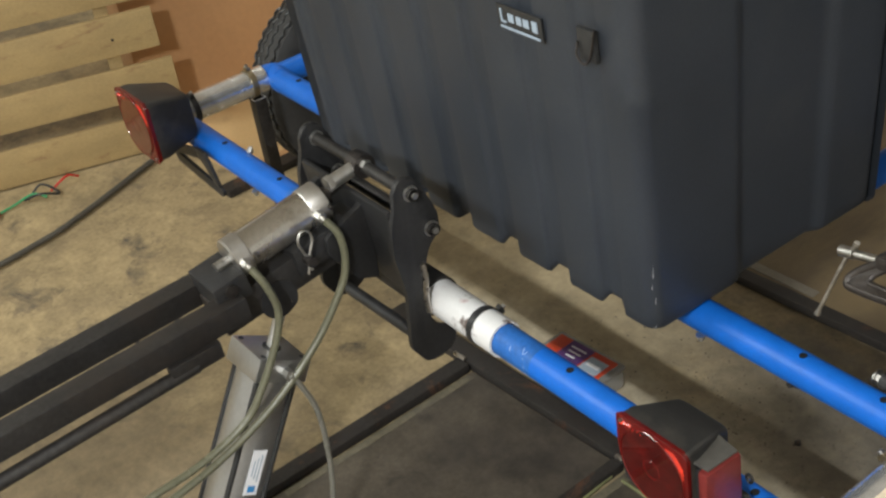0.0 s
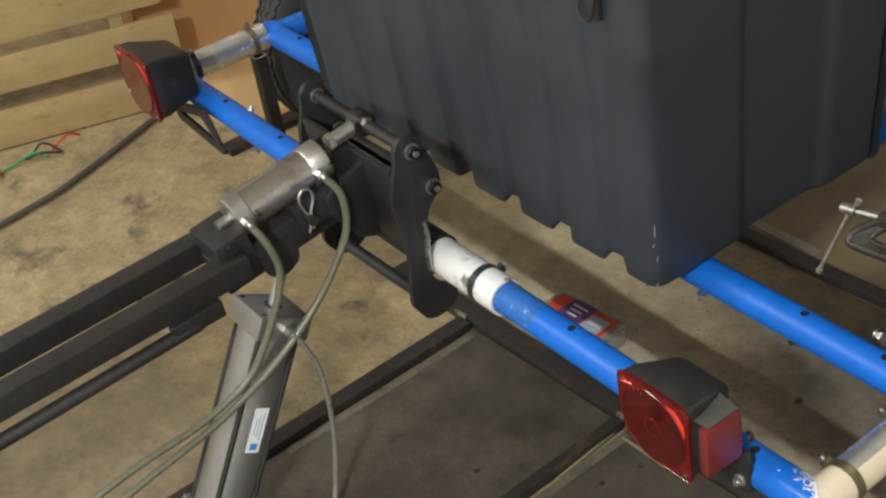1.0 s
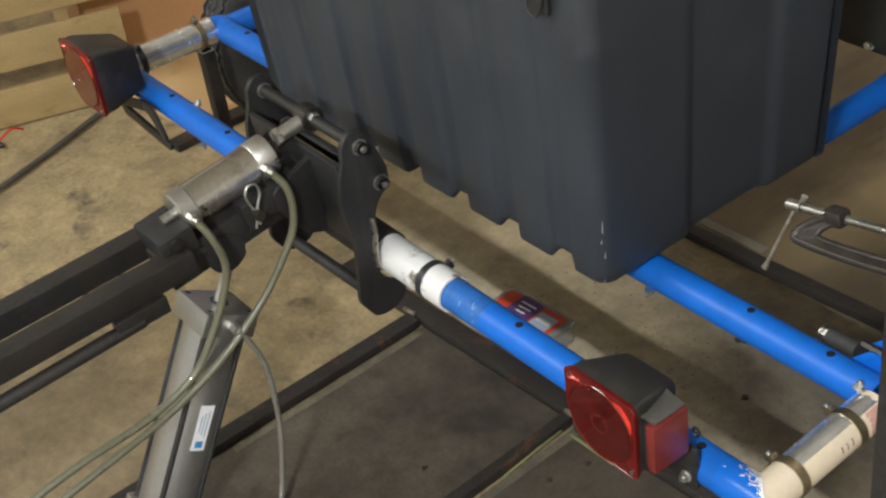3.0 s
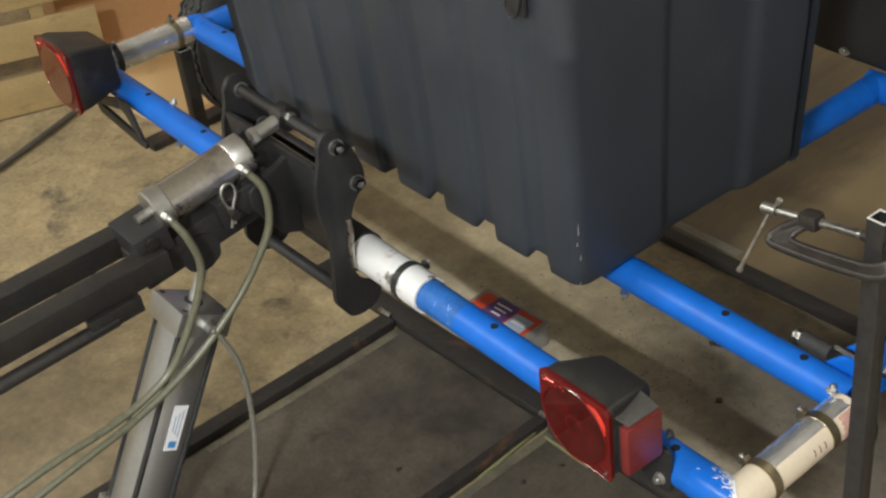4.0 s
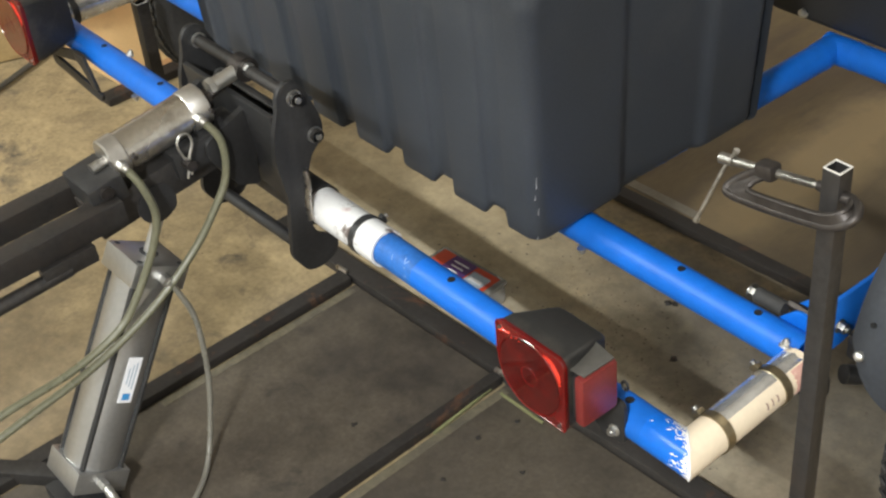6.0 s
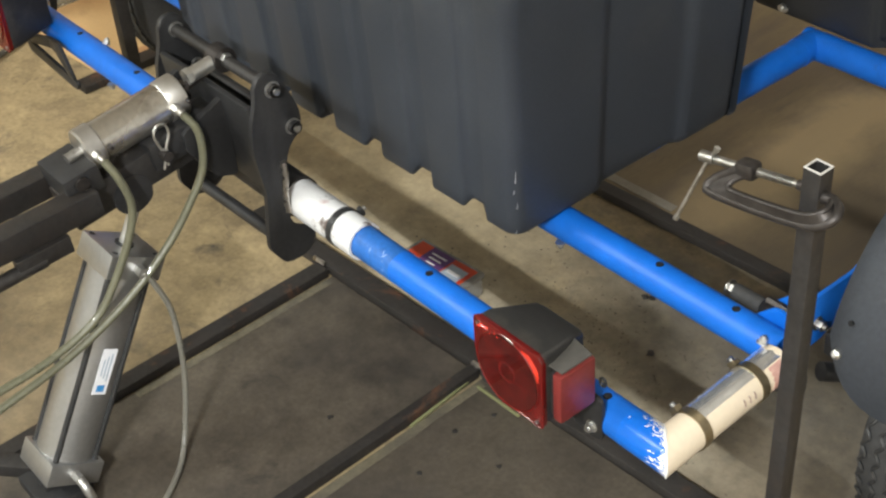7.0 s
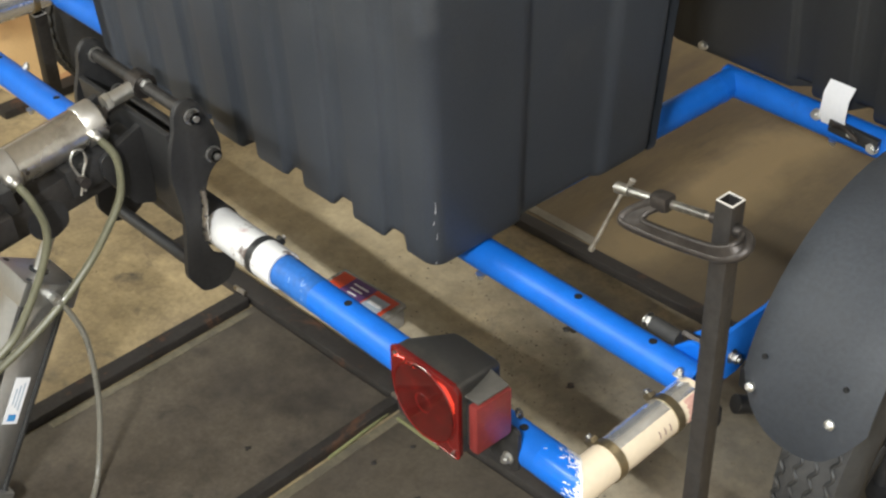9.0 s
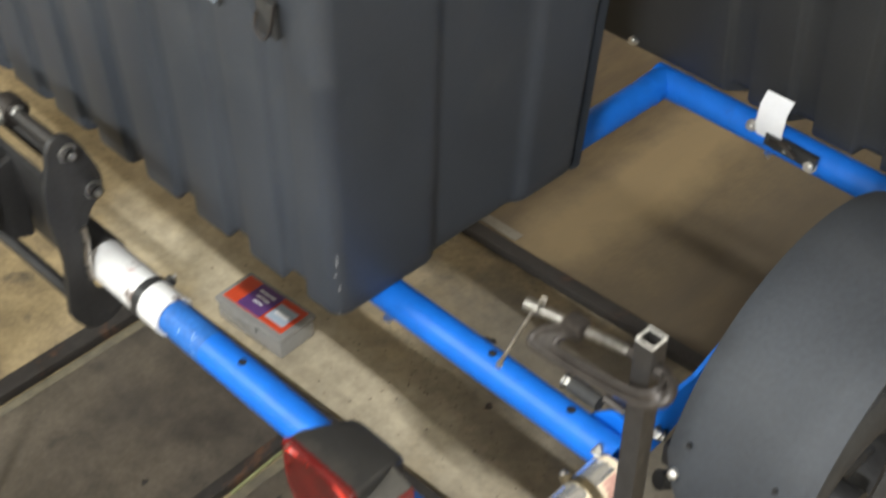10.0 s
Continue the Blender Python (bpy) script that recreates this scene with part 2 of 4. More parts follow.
def mottle(m, scale, lo, hi):
    """Break a surface up with fine dark and pale speckles."""
    N, L = m.node_tree.nodes, m.node_tree.links
    b = N["Principled BSDF"]
    tc = [n for n in N if n.type == "TEX_COORD"][0]
    old = b.inputs["Base Color"].links[0].from_socket
    ns = N.new("ShaderNodeTexNoise")
    ns.inputs["Scale"].default_value, ns.inputs["Detail"].default_value, ns.inputs["Roughness"].default_value = scale, 10, 0.75
    L.new(tc.outputs["Object"], ns.inputs["Vector"])
    mr = N.new("ShaderNodeMapRange")
    mr.inputs["From Min"].default_value, mr.inputs["From Max"].default_value = 0.36, 0.62
    mr.inputs["To Min"].default_value, mr.inputs["To Max"].default_value = lo, hi
    L.new(ns.outputs["Fac"], mr.inputs["Value"])
    sc = N.new("ShaderNodeVectorMath")
    sc.operation = "SCALE"
    L.new(old, sc.inputs[0])
    L.new(mr.outputs["Result"], sc.inputs["Scale"])
    L.new(sc.outputs["Vector"], b.inputs["Base Color"])


mottle(M["concrete"], 16, 0.72, 1.14)
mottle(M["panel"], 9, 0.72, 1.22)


def stretch(m, by):
    """Draw the texture out along one axis."""
    N, L = m.node_tree.nodes, m.node_tree.links
    tc = [n for n in N if n.type == "TEX_COORD"][0]
    mp = N.new("ShaderNodeMapping")
    mp.inputs["Scale"].default_value = by
    mp.inputs["Rotation"].default_value = (0, 0, radians(14))
    L.new(tc.outputs["Object"], mp.inputs["Vector"])
    for n in [n for n in N if n.type == "TEX_NOISE"]:
        L.new(mp.outputs["Vector"], n.inputs["Vector"])


# stains drawn out into stripes that imitate bands of light on the plywood
stretch(M["ply"], (1.9, 0.4, 1.0))
# painted shade on the right part, then a painted bright band of light
dirt_light_patch(M["ply"], (0.16, 1.10), (0.34, 0.8), (0.058, 0.044, 0.029))
dirt_light_patch(M["ply"], (-0.20, 1.20), (0.11, 0.55), (0.27, 0.195, 0.098))


# ---- builders ----
def finish(name, bm, material, angle=38):
    me = bpy.data.meshes.new(name)
    bmesh.ops.recalc_face_normals(bm, faces=bm.faces)
    bm.to_mesh(me)
    bm.free()
    me.polygons.foreach_set("use_smooth", [True] * len(me.polygons))
    me.set_sharp_from_angle(angle=radians(angle))
    me.materials.append(M[material] if isinstance(material, str) else material)
    return me


def thing(name, at, label, category, group="", kind=""):
    ob = new(name)
    ob.empty_display_size = 0.05
    ob.matrix_basis = Matrix.Translation(at)
    return tagged(ob, label, category, group, kind)


def part(name, bm, material, parent, label=""):
    ob = new(name, finish(name, bm, material))
    ob.parent = parent
    if parent.parent is None and parent.data is None:
        ob.matrix_parent_inverse = parent.matrix_basis.inverted()
    return tagged(ob, label)


def single(name, bm, material, label, category, group="", kind=""):
    return tagged(new(name, finish(name, bm, material)), label, category, group, kind)


def box(c, s, rot=None, bev=0.0, bm=None):
    bm = bm or bmesh.new()
    m = Matrix.Translation(c) @ (rot or Matrix()) @ Matrix.Diagonal((*s, 1))
    vs = bmesh.ops.create_cube(bm, size=1, matrix=m)["verts"]
    if bev:
        es = list({e for v in vs for e in v.link_edges})
        bmesh.ops.bevel(bm, geom=es, offset=bev, segments=2, profile=0.6, affect="EDGES")
    return bm


def sweep(pts, r, n=16, bm=None, caps=True):
    """A round rod along points; r is one radius or one for each point."""
    bm = bm or bmesh.new()
    pts = [Vector(p) for p in pts]
    rs = r if isinstance(r, (list, tuple)) else [r] * len(pts)
    rings, up = [], None
    for i, p in enumerate(pts):
        d = (pts[min(i + 1, len(pts) - 1)] - pts[max(i - 1, 0)]).normalized()
        if up is None:
            up = d.orthogonal().normalized()
        up = (up - d * up.dot(d)).normalized()
        side = d.cross(up)
        rings.append([bm.verts.new(p + (up * math.cos(a) + side * math.sin(a)) * rs[i]) for a in [2 * math.pi * k / n for k in range(n)]])
    for a, b in zip(rings, rings[1:]):
        for k in range(n):
            bm.faces.new((a[k], a[(k + 1) % n], b[(k + 1) % n], b[k]))
    if caps:
        bm.faces.new(rings[0])
        bm.faces.new(rings[-1])
    return bm


def pipe(p0, p1, r, wall=0.004, n=28, bm=None):
    """A hollow pipe with open ends."""
    p0, p1 = Vector(p0), Vector(p1)
    d = (p1 - p0).normalized()
    bm = bm or bmesh.new()
    up = d.orthogonal().normalized()
    side = d.cross(up)
    loops = []
    for p, rr in ((p0, r), (p1, r), (p1, r - wall), (p0, r - wall)):
        loops.append([bm.verts.new(p + (up * math.cos(2 * math.pi * k / n) + side * math.sin(2 * math.pi * k / n)) * rr) for k in range(n)])
    for i in range(4):
        a, b = loops[i], loops[(i + 1) % 4]
        for k in range(n):
            bm.faces.new((a[k], a[(k + 1) % n], b[(k + 1) % n], b[k]))
    return bm


def curve_pts(pts, steps=8):
    """A smooth run of points through the given ones."""
    P = [Vector(p) for p in pts]
    P = [2 * P[0] - P[1]] + P + [2 * P[-1] - P[-2]]
    out = []
    for i in range(1, len(P) - 2):
        a, b, c, d = P[i - 1:i + 3]
        for k in range(steps):
            t = k / steps
            out.append(0.5 * (2 * b + (c - a) * t + (2 * a - 5 * b + 4 * c - d) * t * t + (3 * b - a - 3 * c + d) * t ** 3))
    return out + [P[-2]]


def slab(outline, axis, lo, hi, bev=0.0, bm=None):
    """A flat plate: an outline in the two other axes, drawn out along axis from lo to hi."""
    bm = bm or bmesh.new()
    def place(a, b, h):
        return {"x": (h, a, b), "y": (a, h, b), "z": (a, b, h)}[axis]
    lo_v = [bm.verts.new(place(a, b, lo)) for a, b in outline]
    hi_v = [bm.verts.new(place(a, b, hi)) for a, b in outline]
    bm.faces.new(lo_v)
    bm.faces.new(hi_v)
    n = len(outline)
    for k in range(n):
        bm.faces.new((lo_v[k], lo_v[(k + 1) % n], hi_v[(k + 1) % n], hi_v[k]))
    if bev:
        es = [e for e in bm.edges if e.verts[0] in lo_v + hi_v and (e.verts[0] in lo_v) == (e.verts[1] in lo_v)]
        bmesh.ops.bevel(bm, geom=es, offset=bev, segments=2, profile=0.5, affect="EDGES")
    return bm


def rounded(outline, r=0.01, n=4):
    """The outline with its corners rounded."""
    out, c = [], len(outline)
    for i in range(c):
        p, a, b = (Vector(outline[j % c]) for j in (i, i - 1, i + 1))
        da, db = (a - p), (b - p)
        ra = min(r, da.length * 0.45)
        rb = min(r, db.length * 0.45)
        s, e = p + da.normalized() * ra, p + db.normalized() * rb
        for k in range(n + 1):
            t = k / n
            q = s * (1 - t) ** 2 + p * 2 * t * (1 - t) + e * t * t
            out.append((q.x, q.y))
    return out


def disc(c, axis, r, h, n=20, bm=None):
    a = Vector({"x": (1, 0, 0), "y": (0, 1, 0), "z": (0, 0, 1)}[axis] if isinstance(axis, str) else axis).normalized()
    c = Vector(c)
    return sweep([c - a * h / 2, c + a * h / 2], r, n, bm)


def hexbolt(c, axis, r, h, bm=None):
    bm = disc(c, axis, r, h, 6, bm)
    a = Vector({"x": (1, 0, 0), "y": (0, 1, 0), "z": (0, 0, 1)}[axis] if isinstance(axis, str) else axis)
    sweep([Vector(c) - a * h * 0.6, Vector(c) - a * h * 0.3], r * 1.35, 20, bm)
    sweep([Vector(c) + a * h * 0.3, Vector(c) + a * h * 0.9], r * 0.55, 12, bm)
    return bm


# ---- floor, walls, ceiling ----
X0, X1, Y0, Y1, TOP = -4.6, 3.4, -3.6, 4.6, 2.85
fl = single("floor", box((0, 0, -0.05), (X1 - X0, Y1 - Y0, 0.1)), "concrete", "worn tan concrete workshop floor with dark stains and painted light and shade", "floor", kind="structure")
for v in fl.data.vertices:
    v.co += Vector(((X0 + X1) / 2, (Y0 + Y1) / 2, 0))
single("ceiling", box(((X0 + X1) / 2, (Y0 + Y1) / 2, TOP + 0.05), (X1 - X0, Y1 - Y0, 0.1)), "plaster", "plain pale workshop ceiling", "ceiling", kind="structure")
for nm, c, s in (("wall_west", (X0 - 0.05, (Y0 + Y1) / 2, TOP / 2), (0.1, Y1 - Y0, TOP)), ("wall_east", (X1 + 0.05, (Y0 + Y1) / 2, TOP / 2), (0.1, Y1 - Y0, TOP)),
                 ("wall_south", ((X0 + X1) / 2, Y0 - 0.05, TOP / 2), (X1 - X0 + 0.2, 0.1, TOP)), ("wall_north", ((X0 + X1) / 2, Y1 + 0.05, TOP / 2), (X1 - X0 + 0.2, 0.1, TOP))):
    single(nm, box(c, s), "plaster", "plain dusty workshop wall", "wall", kind="structure")

# ---- steel base frame on the floor ----
BH = 0.022
SKEW = Matrix.Translation((-0.64, 0.20, 0)) @ Matrix.Rotation(radians(2.6), 4, "Z")
SQ = SKEW.to_3x3().to_4x4()
base = thing("floor_frame", (-0.6, 0.25, 0), "dark rusty steel bar frame lying on the concrete floor", "frame")
for c, s in (((0.80, 0.024, BH / 2), (2.1, 0.044, BH)), ((0.25, 0.591, BH / 2), (3.0, 0.032, BH)),
             ((0.014, -0.93, BH / 2), (0.038, 1.856, BH)), ((0.462, -0.93, BH / 2), (0.024, 1.856, BH)), ((-1.03, 0.302, BH / 2), (0.05, 0.508, BH))):
    part("bar", box(SKEW @ Vector(c), s, SQ, bev=0.004), "rust", base)
for x in (0.0, 0.47):
    part("weld", sweep([SKEW @ p for p in curve_pts([(x - 0.015, 0.0, 0.024), (x, -0.002, 0.027), (x + 0.016, 0.001, 0.024)], 4)], 0.005, 8), "weld", base, "bright weld spot")
strips = thing("wood_strips", (-0.18, 0.12, 0), "thin pale yellow wood strips beside the steel bar", "wood strip")
part("strip", box((-0.158, 0.115, 0.0085), (0.005, 0.15, 0.005), Matrix.Rotation(radians(6), 4, "Z"), 0.001), "straw", strips)
part("strip", box((-0.09, 0.196, 0.0085), (0.11, 0.005, 0.005), Matrix.Rotation(radians(1), 4, "Z"), 0.001), "straw", strips)
# dark sheets added in place of shaded floor, each with a painted lit strip
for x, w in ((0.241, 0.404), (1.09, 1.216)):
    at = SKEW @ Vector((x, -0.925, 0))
    bp = thing("shade_panel", at, "dark sheet standing in for shaded floor between the steel bars", "board", "floor boards")
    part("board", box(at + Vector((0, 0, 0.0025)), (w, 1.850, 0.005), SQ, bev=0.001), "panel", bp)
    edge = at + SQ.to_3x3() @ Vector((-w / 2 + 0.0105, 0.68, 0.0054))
    part("lit_strip", box(edge, (0.019, 0.46, 0.0008), SQ), "lit_floor", bp, "paler strip painted as lit floor beside the bar")
sheet = thing("cardboard_sheet", (-1.98, 0.62, 0), "flat pale tan cardboard sheet lying on the floor", "cardboard")
part("sheet", box((-1.975, 0.64, 0.0035), (0.50, 0.76, 0.006), Matrix.Rotation(radians(4), 4, "Z"), bev=0.001), "pale_card", sheet)
part("flap", box((-1.745, 0.66, 0.009), (0.035, 0.70, 0.004), Matrix.Rotation(radians(4), 4, "Z") @ Matrix.Rotation(radians(6), 4, "Y"), bev=0.001), "card", sheet, "brown folded edge strip")
ply = thing("plywood_sheet", (0.2, 1.75, 0), "brown stained plywood sheet with painted light bands and a lit edge", "plywood")
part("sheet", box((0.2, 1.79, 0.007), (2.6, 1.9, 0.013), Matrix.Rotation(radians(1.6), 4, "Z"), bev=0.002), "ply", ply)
# light along the plywood edge, painted as a pale strip
part("edge", box((-0.39, 0.846, 0.0142), (0.26, 0.024, 0.0014), Matrix.Rotation(radians(1.6), 4, "Z")), "lit_edge", ply, "pale edge painted as lit")

# ---- cargo frame of blue and white pipes ----
RZ, R = 0.433, 0.027
fr = thing("cargo_frame", (-0.6, 0.1, 0), "bright blue pipe frame joined with white and silver taped sleeves", "frame")
part("worn_end", pipe((-0.177, 0, RZ), (-0.070, 0, RZ), R + 0.0002, 0.0005), "blue_worn", fr, "scuffed pale blue pipe end")
part("rear_rail", pipe((-1.352, 0, RZ), (-0.72, 0, RZ), R), "blue", fr)
part("worn_end", pipe((-0.81, 0, RZ), (-0.72, 0, RZ), R + 0.0006, 0.0005), "blue_worn", fr, "scuffed pale blue pipe end")
sleeve = part("sleeve", pipe((-0.755, 0, RZ), (-0.161, 0, RZ), R + 0.005, 0.004), "pvc", fr, "white plastic sleeve smeared with black and red")
part("front_rail", pipe((-1.30, 0.256, RZ), (0.452, 0.256, RZ), R), "blue", fr)
part("side_tube", sweep(curve_pts([(-0.058, 0.256, RZ - 0.002), (-0.055, 0.50, RZ), (-0.052, 0.80, RZ), (-0.052, 0.975, RZ)], 6), R, 24), "blue", fr)
part("far_rail", pipe((-0.072, 0.980, RZ), (0.95, 0.984, RZ), R), "blue", fr)
part("corner_joint", sweep(curve_pts([(-0.052, 0.930, RZ), (-0.050, 0.974, RZ), (-0.005, 0.980, RZ)], 5), R + 0.001, 24), "blue", fr)
part("corner_bend", sweep(curve_pts([(-1.345, 0.235, RZ), (-1.335, 0.262, RZ), (-1.29, 0.256, RZ)], 5), R + 0.001, 24), "blue", fr)
part("side_tube", sweep(curve_pts([(-1.325, 0.262, RZ), (-1.325, 0.50, RZ), (-1.325, 0.975, RZ)], 6), R, 24), "blue", fr)


def mitred(p0, d, t0, r, far, n=40):
    """A rod from p0 + d t0 to the mitre plane x + y = far."""
    p0, d = Vector(p0), Vector(d).normalized()
    up = Vector((0, 0, 1))
    side = d.cross(up)
    bm = bmesh.new()
    a_ring, b_ring = [], []
    for k in range(n):
        a = 2 * math.pi * k / n
        o = (up * math.cos(a) + side * math.sin(a)) * r
        q = p0 + o
        t = (far - q.x - q.y) / (d.x + d.y)
        a_ring.append(bm.verts.new(q + d * t0))
        b_ring.append(bm.verts.new(q + d * t))
    for k in range(n):
        bm.faces.new((a_ring[k], a_ring[(k + 1) % n], b_ring[(k + 1) % n], b_ring[k]))
    bm.faces.new(a_ring)
    bm.faces.new(b_ring)
    return bm


def half_shell(p0, p1, r, wall, mid, span, n=18):
    """Part of a pipe wall: span degrees round the direction mid."""
    p0, p1, mid = Vector(p0), Vector(p1), Vector(mid).normalized()
    d = (p1 - p0).normalized()
    side = d.cross(mid)
    bm = bmesh.new()
    rows = []
    for p, w in ((p0, 0), (p1, 1)):
        for rr in (r, r - wall):
            rows.append([])
            for k in range(n + 1):
                a = radians(-span / 2 + span * k / n)
                rag = 0.0012 * math.sin(k * 2.1 + w * 1.7) + 0.0009 * math.sin(k * 4.7)
                rows[-1].append(bm.verts.new(p + d * rag + (mid * math.cos(a) + side * math.sin(a)) * rr))
    o0, i0, o1, i1 = rows
    for k in range(n):
        bm.faces.new((o0[k], o0[k + 1], o1[k + 1], o1[k]))
        bm.faces.new((i0[k], i0[k + 1], i1[k + 1], i1[k]))
        bm.faces.new((o0[k], o0[k + 1], i0[k + 1], i0[k]))
        bm.faces.new((o1[k], o1[k + 1], i1[k + 1], i1[k]))
    for k in (0, n):
        bm.faces.new((o0[k], o1[k], i1[k], i0[k]))
    return bm


def band(p, d, r, w, screw, label, mat_name="plate"):
    """A hose clamp round a pipe, with its worm housing and screw."""
    p, d, screw = Vector(p), Vector(d).normalized(), Vector(screw).normalized()
    hc = part("hose_clamp", pipe(p - d * w / 2, p + d * w / 2, r + 0.0018, 0.0016), mat_name, fr, label)
    rot = Matrix((d, screw.cross(d), screw)).transposed().to_4x4()
    part("worm_housing", box(p + screw * (r + 0.006), (w * 0.8, 0.016, 0.008), rot, 0.002), mat_name, hc)
    s = p + screw * (r + 0.011)
    part("screw", disc(s + screw * 0.001, screw, 0.0042, 0.006, 10), "screw_steel", hc)
    return hc


C0, C1 = Vector((0.470, -0.030, RZ)), Vector((0.458, 0.243, RZ))
CD = (C1 - C0).normalized()
MITRE = 0.469
part("rear_rail", mitred((0, 0, RZ), (1, 0, 0), -0.177, R, MITRE), "blue", fr)
part("worn_end", mitred((0, 0, RZ), (1, 0, 0), 0.408, R + 0.0003, MITRE - 0.0006), "blue_flake", fr, "blue pipe end with white flaking paint")
seam = []
for k in range(41):
    a = 2 * math.pi * k / 40
    y = math.sin(a) * (R + 0.0004)
    seam.append((MITRE - y, y, RZ + math.cos(a) * (R + 0.0004)))
part("white_rim", sweep(seam, [0.0017 + 0.0008 * math.sin(k * 1.3) * math.sin(k * 0.47) for k in range(41)], 6, caps=False), "white_paint", fr, "white chipped seam")
rg = random.Random(12)
bm = bmesh.new()
for k in range(230):
    a = radians(rg.choice((rg.gauss(18, 22), rg.gauss(-78, 26), rg.uniform(-120, 60))))
    ln = abs(rg.gauss(0, 0.004)) + 0.002
    wd = rg.uniform(0.0003, 0.0017) / R
    x1 = MITRE - math.sin(a) * R - rg.choice((0.0, abs(rg.gauss(0, 0.009)), abs(rg.gauss(0, 0.016))))
    sk = rg.uniform(-0.15, 0.15)
    rr = R + 0.0007
    ring = []
    for fx, fa in ((0, -1), (0, 1), (0.5, 0.7), (1, 0.05), (1, -0.1), (0.6, -0.8)):
        q = a + fa * wd + sk * fx
        ring.append(bm.verts.new((x1 - ln * fx, math.sin(q) * rr, RZ + math.cos(q) * rr)))
    bm.faces.new(ring)
part("chipped_paint", bm, "white_paint", fr, "ragged white streaks of chipped paint")
cross = part("cross_tube", mitred(C0, CD, 0.262, R + 0.0006, MITRE), "cream", fr, "cream plastic pipe with worn print")
part("silver_shell", half_shell(C0 + CD * 0.088, C0 + CD * 0.252, R + 0.0014, 0.0010, (-0.80, -0.14, 0.58), 165), "foil", cross, "silver taped shell")
part("red_stain", half_shell(C0 + CD * 0.222, C0 + CD * 0.248, R + 0.0012, 0.0008, (0.95, 0.1, 0.3), 80), "red_smear", cross, "reddish smear")
for k in range(3):
    q = C0 + CD * (0.160 + 0.011 * k)
    side = Vector((CD.y, -CD.x, 0))
    part("print_mark", sweep(curve_pts([q + side * ((R + 0.0006) * 0.86) + Vector((0, 0, (R + 0.0006) * 0.52)), q + CD * 0.001 + side * ((R + 0.0006) * 0.94) + Vector((0, 0, (R + 0.0006) * 0.36)), q + side * ((R + 0.0006) * 0.995) + Vector((0, 0, (R + 0.0006) * 0.18))], 4), 0.0011, 6), "brown_print", cross)
crossl = part("cross_tube", pipe((-1.345, 0.0, RZ), (-1.345, 0.235, RZ), R + 0.004), "foil", fr, "silver taped sleeve")
part("white_edge", pipe((-0.760, 0, RZ), (-0.737, 0, RZ), R + 0.0065, 0.002), "pvc", fr)
band((-0.215, 0, RZ), (1, 0, 0), R + 0.005, 0.013, (0, 0.93, 0.38), "black hose clamp round the white sleeve", "black")
band((-0.737, 0, RZ), (1, 0, 0), R + 0.006, 0.011, (0, -0.6, -0.8), "dull steel hose clamp", "iron")
band(C0 + CD * 0.084, CD, R + 0.0012, 0.014, (-0.75, -0.13, 0.66), "tarnished steel hose clamp", "brass")
band(C0 + CD * 0.205, CD, R + 0.0012, 0.014, (-0.75, -0.13, 0.66), "tarnished steel hose clamp", "brass")
band((-1.345, 0.05, RZ), (0, 1, 0), R + 0.005, 0.014, (0.3, 0, 0.95), "black hose clamp", "plate")
band((-1.345, 0.20, RZ), (0, 1, 0), R + 0.005, 0.014, (0.0, 0, 1), "tarnished steel hose clamp", "brass")
for x in (0.0, 0.367, -0.863, -1.087):
    part("bolt_hole", disc((x, 0, RZ + R - 0.0002), "z", 0.0062, 0.0012), "hole", fr)
for x in (0.224, 0.368, -1.21):
    part("bolt_hole", disc((x, 0.256, RZ + R - 0.0002), "z", 0.0062, 0.0012), "hole", fr)
part("bolt_hole", disc((-0.057, 0.768, RZ + R - 0.0002), "z", 0.006, 0.0012), "hole", fr)
for x, y, z in ((-1.02, 0.022, RZ + 0.025), (-0.80, 0.024, RZ + 0.024), (-0.955, -0.016, RZ - 0.033), (0.44, 0.225, RZ + 0.032), (0.035, 0.236, RZ - 0.026), (0.185, 0.965, RZ - 0.026)):
    part("screw", hexbolt((x, y, z), (0, 0.4, 0.92) if z > RZ else (0, 0.1, -1), 0.006, 0.008), "chrome", fr)
for x, a0, a1, dx in ((-0.094, 24, 46, 0.004), (-0.085, 30, 44, -0.003), (-0.12, 44, 60, 0.002)):
    part("scratch", sweep([(x + dx * k / 4, -math.sin(radians(a0 + (a1 - a0) * k / 4)) * (R + 0.0003), RZ + math.cos(radians(a0 + (a1 - a0) * k / 4)) * (R + 0.0003)) for k in range(5)], 0.0005, 5), "pale_blue", fr, "pale scratch in the paint")
# hinge ears beside the front rail, and the strut to the axle
EAR = rounded([(0.372, RZ), (0.450, RZ), (0.450, RZ + 0.026), (0.430, RZ + 0.040), (0.412, RZ + 0.040)], 0.008)
ears = part("hinge", slab(EAR, "y", 0.282, 0.287, 0.001), "blue", fr)
part("ear", slab(EAR, "y", 0.322, 0.327, 0.001), "blue", ears)
part("bush", sweep([(0.328, 0.304, RZ + 0.010), (0.378, 0.304, RZ + 0.010)], 0.0120, 20), "rubber", ears, "black rubber bush")
part("bolt", hexbolt((0.323, 0.304, RZ + 0.010), "x", 0.0095, 0.011), "screw_steel", ears)
part("bolt", sweep([(0.385, 0.304, RZ + 0.026), (0.440, 0.304, RZ + 0.024)], 0.0065, 6), "iron", ears)
part("bolt", hexbolt((0.485, 0.287, RZ + 0.050), "x", 0.008, 0.012), "screw_steel", ears)
